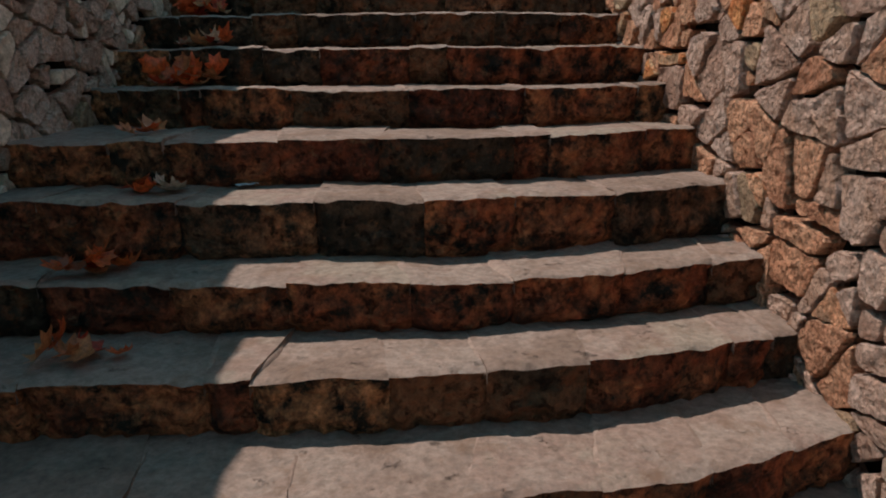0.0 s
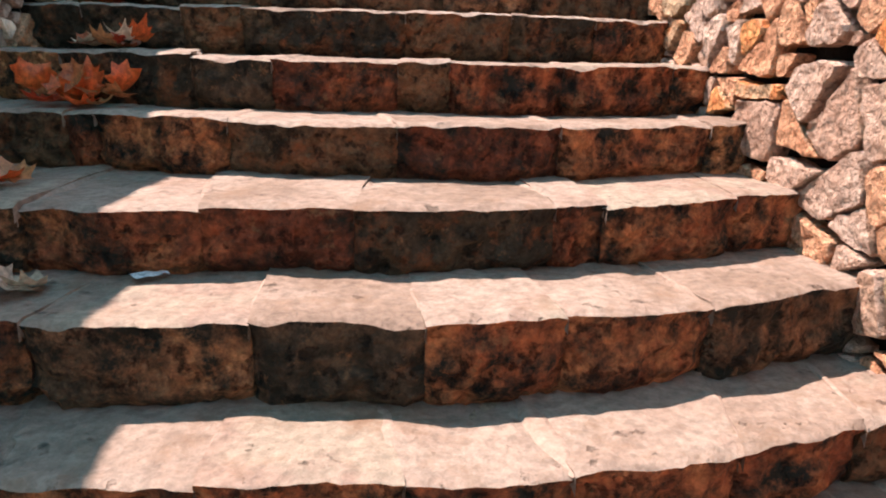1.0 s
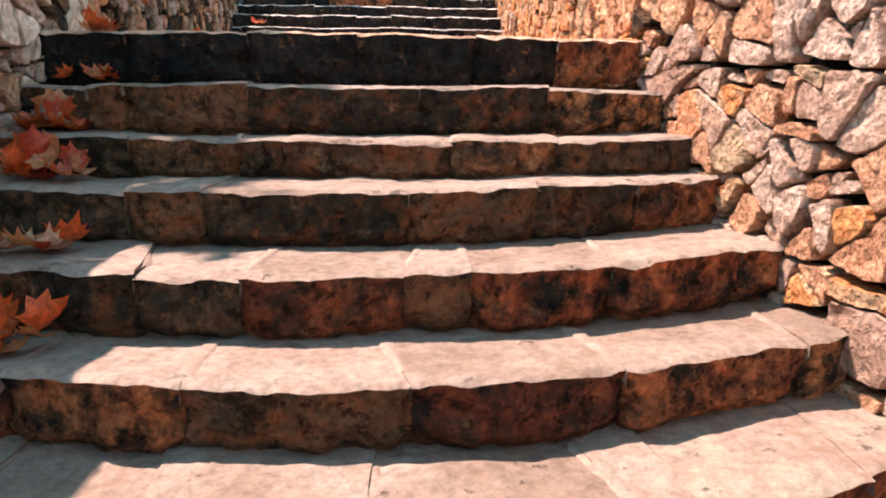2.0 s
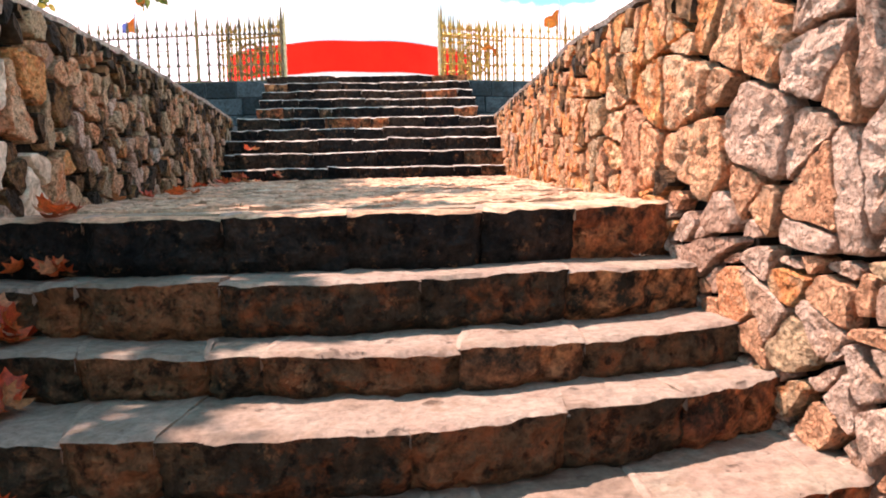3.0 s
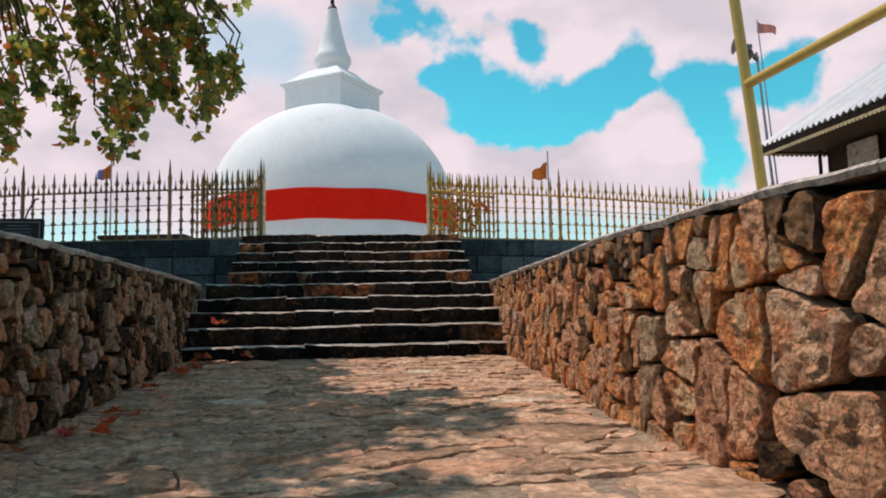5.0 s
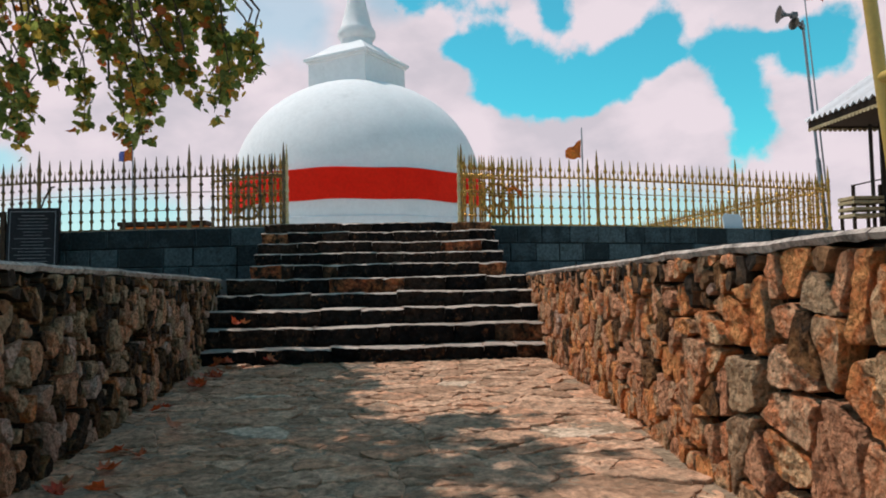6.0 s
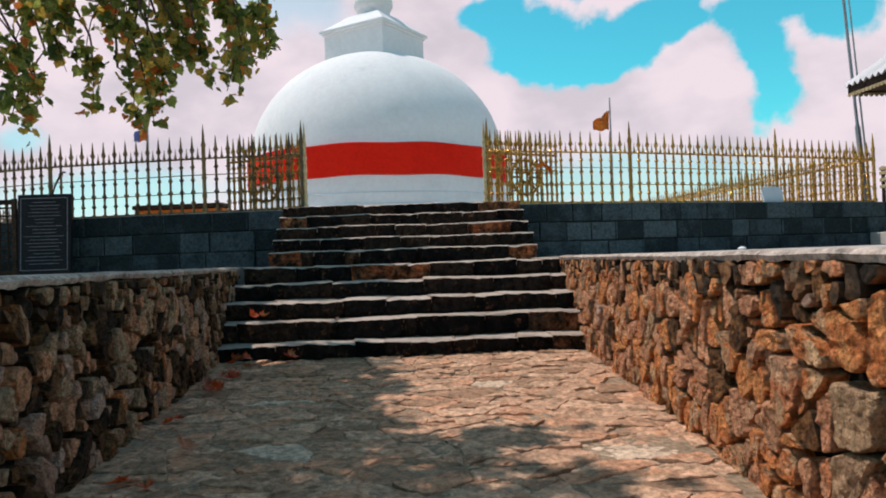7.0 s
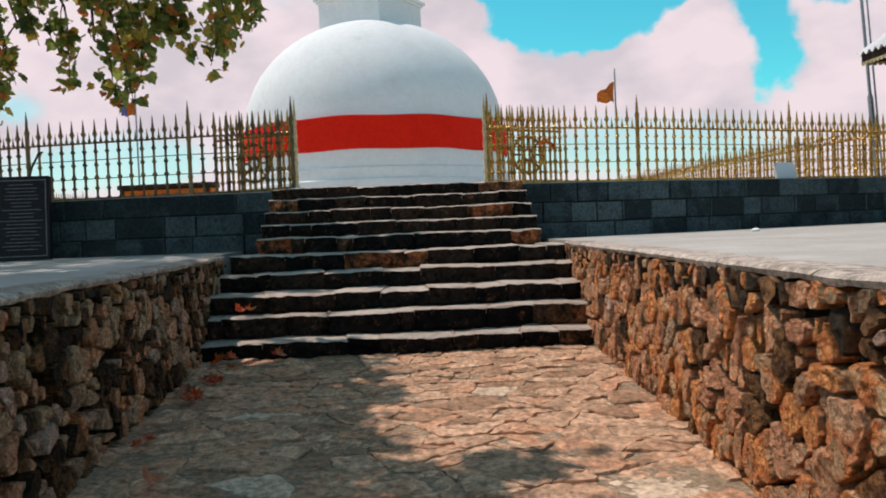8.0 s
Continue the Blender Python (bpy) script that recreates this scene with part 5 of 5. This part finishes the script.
def leafy_tree(at):
    t = thing("tree", "broadleaf tree with drooping twigs and a few orange leaves", "tree", at=at)
    o = Vector(at)
    r = random.Random(12)
    v, f = tube([(0, 0, -0.1), (0.05, 0.02, 0.8), (0.2, 0.1, 1.9), (0.45, 0.1, 3.1)], [0.30, 0.24, 0.20, 0.16], 12)
    part("trunk", mesh_of("trunk", v, f, M_BARK, 60), t)
    heads = []
    limbs = [((-2.6, 10.6, 4.9), 0.09), ((-2.0, 11.6, 4.4), 0.08), ((-3.2, 12.6, 4.6), 0.08), ((-2.9, 8.6, 5.2), 0.09), ((-2.5, 7.0, 5.0), 0.08), ((-4.6, 9.0, 5.8), 0.09), ((-3.9, 7.2, 5.4), 0.08), ((-4.8, 12.4, 4.7), 0.08), ((-7.5, 11.5, 5.6), 0.08), ((-5.6, 13.4, 6.1), 0.08), ((-3.4, 13.5, 6.0), 0.08)]
    fork = o + Vector((0.45, 0.1, 3.0))
    for tip, rad in limbs:
        tip = Vector(tip)
        mid = (fork + tip) / 2 + Vector((r.uniform(-0.2, 0.2), r.uniform(-0.2, 0.2), 0.55))
        pts = [fork.lerp(mid, k / 4).lerp(mid.lerp(tip, k / 4), k / 4) for k in range(5)]
        v, f = tube([p - o for p in pts], [rad, rad * 0.85, rad * 0.65, rad * 0.45, rad * 0.25], 8)
        part("limb", mesh_of("limb", v, f, M_BARK, 60), t)
        heads.append((pts[2], tip))
    # twigs: end points of hanging sprays
    sprays = []
    for k in range(52):
        a, tip = heads[k % len(heads)]
        base = a.lerp(tip, r.uniform(0.4, 1.0))
        sprays.append((base, base + Vector((r.uniform(-1.0, 0.5), r.uniform(-0.8, 0.8), r.uniform(-0.6, 0.4)))))
    # sprays hanging low over the terrace edge
    hanging = ((-0.95, 11.18, 2.95), (-0.75, 11.02, 2.79), (-1.21, 11.38, 2.58), (-1.25, 11.09, 2.58), (-0.92, 10.98, 2.68), (-1.05, 11.38, 3.14), (-1.40, 12.00, 3.03), (-1.59, 11.86, 3.42), (-0.92, 11.82, 3.19), (-1.86, 11.17, 2.25), (-2.18, 11.54, 2.38), (-1.72, 11.23, 2.61), (-1.48, 11.11, 2.87), (-1.54, 11.03, 2.72), (-2.14, 11.16, 2.82), (-2.24, 12.01, 2.76), (-2.02, 11.89, 2.60), (-2.70, 11.87, 2.57), (-2.24, 11.86, 3.32), (-1.73, 11.13, 3.08), (-2.26, 11.27, 3.14), (-3.26, 11.65, 2.32), (-3.17, 11.78, 2.54), (-3.56, 11.93, 2.47), (-3.47, 11.96, 2.83), (-2.88, 11.00, 2.63), (-2.86, 11.63, 2.87), (-2.70, 11.71, 2.98), (-2.79, 11.51, 3.13), (-3.14, 11.11, 2.93), (-1.61, 11.47, 3.41), (-1.06, 11.01, 3.25), (-2.19, 12.02, 3.12), (-3.61, 11.94, 2.65))
    for x, y, z in hanging:
        tip = Vector((x, y, z))
        sprays.append((tip + Vector((r.uniform(-0.35, 0.25), r.uniform(-0.3, 0.3), r.uniform(0.55, 1.0))), tip))
    # the dense side of the crown, over the edge of the landing
    for k in range(84):
        p = Vector((r.uniform(-3.6, -1.6), r.uniform(6.2, 9.2), r.uniform(3.9, 4.9)))
        sprays.append((p + Vector((r.uniform(-0.6, 0.2), r.uniform(-0.4, 0.4), r.uniform(0.2, 0.7))), p))
    for k in range(110):
        p = Vector((r.uniform(-7.2, -2.7), r.uniform(7.6, 12.2), r.uniform(4.9, 6.4)))
        sprays.append((p + Vector((r.uniform(-0.6, 0.4), r.uniform(-0.5, 0.5), r.uniform(0.2, 0.6))), p))
    for k in range(90):
        p = Vector((r.uniform(-6.6, -2.5), r.uniform(12.8, 14.2), r.uniform(5.5, 6.3)))
        sprays.append((p + Vector((r.uniform(-0.6, 0.4), r.uniform(-0.6, 0.0), r.uniform(0.2, 0.5))), p))
    for k in range(9):
        p = Vector((r.uniform(-2.6, -1.9), r.uniform(5.5, 6.3), r.uniform(4.0, 4.7)))
        sprays.append((p + Vector((r.uniform(-0.6, 0.2), r.uniform(0.0, 0.6), r.uniform(0.2, 0.6))), p))
    for k in range(40):
        p = Vector((r.uniform(-2.8, -0.95), r.uniform(6.9, 8.2), r.uniform(3.9, 4.8)))
        sprays.append((p + Vector((r.uniform(-0.6, 0.2), r.uniform(-0.4, 0.4), r.uniform(0.2, 0.7))), p))
    for k in range(46):
        p = Vector((r.uniform(-2.75, -1.7), r.uniform(8.9, 10.4), r.uniform(4.0, 4.8)))
        sprays.append((p + Vector((r.uniform(-0.6, 0.2), r.uniform(-0.4, 0.4), r.uniform(0.2, 0.6))), p))
    # the thick of the crown above the hanging sprays
    q = random.Random(31)
    upper = len(sprays)
    for k in range(34):
        p = Vector((q.gauss(-1.65, 0.40) if k < 25 else q.uniform(-3.7, -2.5), q.uniform(10.9, 12.0), q.uniform(3.15, 4.15)))
        sprays.append((p + Vector((q.uniform(-0.45, 0.1), q.uniform(-0.3, 0.3), q.uniform(0.35, 0.7))), p))
    # boughs out of sight above, from which those sprays hang
    hubs = [Vector((-2.0, 11.3, 5.0)), Vector((-2.6, 11.7, 4.9)), Vector((-3.4, 11.4, 4.8)), Vector((-4.2, 11.8, 4.8))]
    for hub in hubs:
        mid = (fork + hub) / 2 + Vector((0.1, -0.2, 0.5))
        pts = [fork.lerp(mid, k / 5).lerp(mid.lerp(hub, k / 5), k / 5) for k in range(6)]
        v, f = tube([p - o for p in pts], [0.085, 0.075, 0.062, 0.05, 0.04, 0.028], 8)
        part("limb", mesh_of("limb", v, f, M_BARK, 60), t)
    twigs, leaves = [], [[], [], []]
    for index, (base, tip) in enumerate(sprays):
        near = 52 <= index < 52 + len(hanging) or index >= upper
        bend = (base + tip) / 2 + Vector((r.uniform(-0.15, 0.15), r.uniform(-0.15, 0.15), 0.18))
        pts = [base.lerp(bend, k / 5).lerp(bend.lerp(tip, k / 5), k / 5) for k in range(6)]
        if near:
            hub = min(hubs, key=lambda h: (h - base).length + 2.0 * max(0.0, h.x - base.x))
            wander = [Vector((noise.noise(base * 1.3 + Vector((k, 0, 0))), noise.noise(base * 1.3 + Vector((0, k, 5))), noise.noise(base + Vector((9, 0, k))))) * 0.09 for k in range(4)]
            stem = [hub] + [hub.lerp(base, k / 4) + wander[k] + Vector((0, 0, 0.10 * math.sin(math.pi * k / 4))) for k in (1, 2, 3)]
            twigs.append(tube([p - o for p in stem + pts], (0.022, 0.019, 0.016, 0.0135, 0.012, 0.010, 0.0085, 0.007, 0.0055, 0.0035), 5))
        else:
            twigs.append(tube([p - o for p in pts], [q * 0.9 for q in (0.022, 0.018, 0.015, 0.012, 0.009, 0.005)], 5))
        tufts = [r.uniform(0.40, 1.02) for _ in range(7)]
        for q in range(38 if near else 22 if index < 52 else 40):
            s = r.choice(tufts) + r.gauss(0, 0.03) if near else r.uniform(0.25, 1.02)
            p = base.lerp(bend, s).lerp(bend.lerp(tip, s), s)
            q0 = 0.060 if near else 0.10
            p = p + Vector((r.gauss(0, q0), r.gauss(0, q0), r.gauss(-0.03, q0)))
            m = Matrix.Translation(p - o) @ Euler((radians(r.uniform(-150, -60)), radians(r.uniform(-40, 40)), r.uniform(0, 6.28))).to_matrix().to_4x4()
            pick = r.random()
            kind = 0 if pick < 0.66 else 1 if pick < 0.91 else 2
            leaves[kind].append(leaf_shape(r.uniform(0.065, 0.125) if near else r.uniform(0.09, 0.18), m, (r.uniform(0.3, 1.2), r.uniform(0.2, 1.4), r.uniform(-1, 1))))
    v, f = joined(twigs)
    tagged(part("twig_spray", mesh_of("twig_spray", v, f, M_BARK, 60), t), kind="stuff")
    for name, chunk, m in zip(("green_leaves", "yellow_leaves", "orange_leaves"), leaves, M_LEAF):
        v, f = joined(chunk)
        tagged(part(name, mesh_of(name, v, f, m, None), t), kind="stuff")
    return t


leafy_tree((-6.3, 9.6, 0.80))

# ---- fallen leaves and litter ----
r = random.Random(17)


def ground_at(x, y):
    """Top of the steps or paving at a place."""
    if y > 4.8 + bow(x):
        return floor_z(min(y, 9.3)) if y < 9.33 else max([z for yy, z in UP if yy + 0.02 <= y])
    z = -2.55
    for yy, zz in LOW:
        if y > yy + bow(x, yy) + 0.02:
            z = zz
    return z


DRY_LOBES = [(0.0, 0.0), (0.13, -0.04), (0.38, -0.12), (0.34, 0.08), (0.56, 0.26), (0.34, 0.34), (0.38, 0.62), (0.18, 0.56), (0.0, 0.98), (-0.18, 0.56), (-0.38, 0.62), (-0.34, 0.34), (-0.56, 0.26), (-0.34, 0.08), (-0.38, -0.12), (-0.13, -0.04)]


def dry_blade(fold, roll, twist):
    """A dry lobed blade, folded along its rib, its tip and sides rolled up; three rings of points round the middle."""
    rim = []
    for (x0, y0), (x1, y1) in zip(DRY_LOBES, DRY_LOBES[1:] + DRY_LOBES[:1]):
        rim += [(x0, y0), ((x0 + x1) / 2 * 0.97, (y0 + y1) / 2)]
    v = [(0.0, 0.34)]
    for k in (0.4, 0.72, 1.0):
        v += [(x * k, 0.34 + (y - 0.34) * k) for x, y in rim]
    bent = []
    for x, y in v:
        q = y - 0.34
        side = x * (1 + 0.25 * math.sin(4 * q + twist))
        a, c = roll * q * 1.6, fold * abs(side) * 1.5
        px = math.copysign(math.sin(c) / (fold * 1.5), side)
        py = math.sin(a) / (roll * 1.6)
        up = (1 - math.cos(c)) / (fold * 1.5) + (1 - math.cos(a)) / abs(roll * 1.6) + 0.03 * math.sin(13 * x + 9 * y + twist)
        bent.append((px, py, up))
    n = len(rim)
    f = [(0, 1 + i, 1 + (i + 1) % n) for i in range(n)]
    for ring in (0, 1):
        f += [(1 + ring * n + i, 1 + (ring + 1) * n + i, 1 + (ring + 1) * n + (i + 1) % n, 1 + ring * n + (i + 1) % n) for i in range(n)]
    return bent, f


DRY = [dry_blade(r.uniform(0.5, 1.9), r.choice((-1, 1)) * r.uniform(0.3, 1.5), r.uniform(0, 6)) for _ in range(8)]


def fallen_leaf(x, y, size, tone, flat=0.0):
    v, f = DRY[r.randrange(8)]
    m = Euler((radians(r.uniform(-1, 1) * (10 + 50 * flat)), radians(r.uniform(-1, 1) * (10 + 50 * flat)), r.uniform(0, 6.28))).to_matrix()
    q = [m @ Vector(p) * size for p in v]
    low = min(p.z for p in q)
    ob = new("fallen_leaf", mesh_of("fallen_leaf", [(p.x, p.y, p.z - low) for p in q], f, M_DRY[tone], None))
    ob.location = (x, y, ground_at(x, y) + 0.004 + flat * 0.03)
    return tagged(ob, ("curled red dry leaf fallen on the steps", "brown curled dry leaf fallen on the stone", "pale dry leaf lying on the stone")[tone], "leaf", "fallen leaves")


# step, middle of the heap, its half width, how many leaves, tones to draw from
HEAPS = ((4, -0.40, 0.12, 7, (0, 1, 1)), (5, -0.46, 0.10, 9, (0, 0, 1)), (6, -0.46, 0.05, 3, (0, 0)), (6, -0.33, 0.03, 2, (2,)), (7, -0.50, 0.06, 4, (0, 1)),
         (8, -0.50, 0.13, 17, (0, 0, 0, 1)), (9, -0.52, 0.07, 4, (2, 1)), (9, -0.42, 0.06, 5, (1, 0, 2)), (10, -0.60, 0.10, 19, (0, 0, 0, 0, 1)), (11, -0.68, 0.10, 22, (0, 0, 0, 1, 2)), (12, -0.60, 0.08, 7, (0, 0, 1)), (13, -0.62, 0.09, 4, (0, 1)))
for k, mid, half, count, tones in HEAPS:
    for q in range(count):
        x = max(mid + r.gauss(0, 0.6) * half, along(LEFT, LOW[k][0] + 0.2) + 0.10)
        fallen_leaf(x, LOW[k][0] + bow(x, LOW[k][0]) + r.uniform(0.10, 0.22), r.uniform(0.09, 0.14), r.choice(tones), r.random() * (1.5 if count > 12 else 1.0))
for k in range(22):
    y = r.choice((r.uniform(5.5, 9.25), r.uniform(6.4, 7.6), r.uniform(8.2, 9.25)))
    x = along(LEFT, y) + 0.10 + abs(r.gauss(0, 0.10))
    fallen_leaf(x, y, r.uniform(0.07, 0.11), r.choice((0, 0, 0, 1)), 0.6 * r.random())
for x, y in ((-0.70, 9.22), (-0.66, 9.25), (-0.73, 9.18), (-0.37, 9.27), (-0.35, 9.24), (-0.68, 9.64), (-0.60, 9.66), (-0.64, 9.68)):
    fallen_leaf(x, y, 0.09, r.choice((0, 1, 1)), 1.0)

v, f = [], []
for i in range(7):
    for j in range(5):
        v.append((0.13 * (i / 6 - 0.5), 0.075 * (j / 4 - 0.5), 0.016 + 0.014 * noise.noise(Vector((i * 0.9, j * 0.9, 5)))))
for i in range(6):
    for j in range(4):
        a = i * 5 + j
        f.append((a, a + 5, a + 6, a + 1))
scrap = tagged(new("paper_scrap", mesh_of("paper_scrap", v, f, M_PAPER)), "torn white paper scrap beside the shaded edge", "paper")
scrap.location = (-0.06, 3.04, -1.20)
scrap.rotation_euler = (0, 0, radians(40))
scrap.scale = (0.65, 0.65, 0.45)
fallen_leaf(1.46, 4.93, 0.065, 2, 0.0)

# ---- odds and ends ----
v, f = lathe([(0.004, 0.0), (0.030, 0.004), (0.036, 0.016), (0.024, 0.030), (0.004, 0.034)], 9)
v = [(x * (1.3 + 0.3 * noise.noise(Vector((x * 40, y * 40, z * 40)))), y, z) for x, y, z in v]
pebble = tagged(new("pebble", mesh_of("pebble", v, f, M_WHITE)), "small white pebble lying on the cement terrace", "stone")
pebble.location = (4.0, 11.45, TOP + 0.03)
rod = thing("bent_rod", "thin dark bent iron rod standing behind the inscription slab", "rod", at=(-3.25, 12.12, TOP + 0.03))
v, f = tube([(0, 0, 0), (0, 0, 0.86), (0.03, 0, 0.95), (0.10, 0, 1.08), (0.14, 0, 1.09)], [0.011] * 5, 7)
part("bar", mesh_of("bar", v, f, M_DARKIRON), rod)
knot = thing("cloth_strip", "small orange cloth strip tied to the fence beside the gate", "cloth", at=(2.20, 12.37, 1.845))
v, f = [], []
for i in range(9):
    s = i / 8
    for j in range(4):
        q = j / 3 - 0.5
        v.append((0.17 * s - 0.16, -0.03 + 0.025 * math.sin(9 * s + 3 * q), 0.09 * q * (0.45 + abs(s - 0.4)) + 0.05 * math.sin(4 * s)))
for i in range(8):
    for j in range(3):
        a = i * 4 + j
        f.append((a, a + 4, a + 5, a + 1))
k = len(v)
v += [(x, y + 0.004, z) for x, y, z in v]
f += [tuple(k + q for q in fc[::-1]) for fc in f]
part("cloth", mesh_of("cloth", v, f, M_ORANGE), knot)
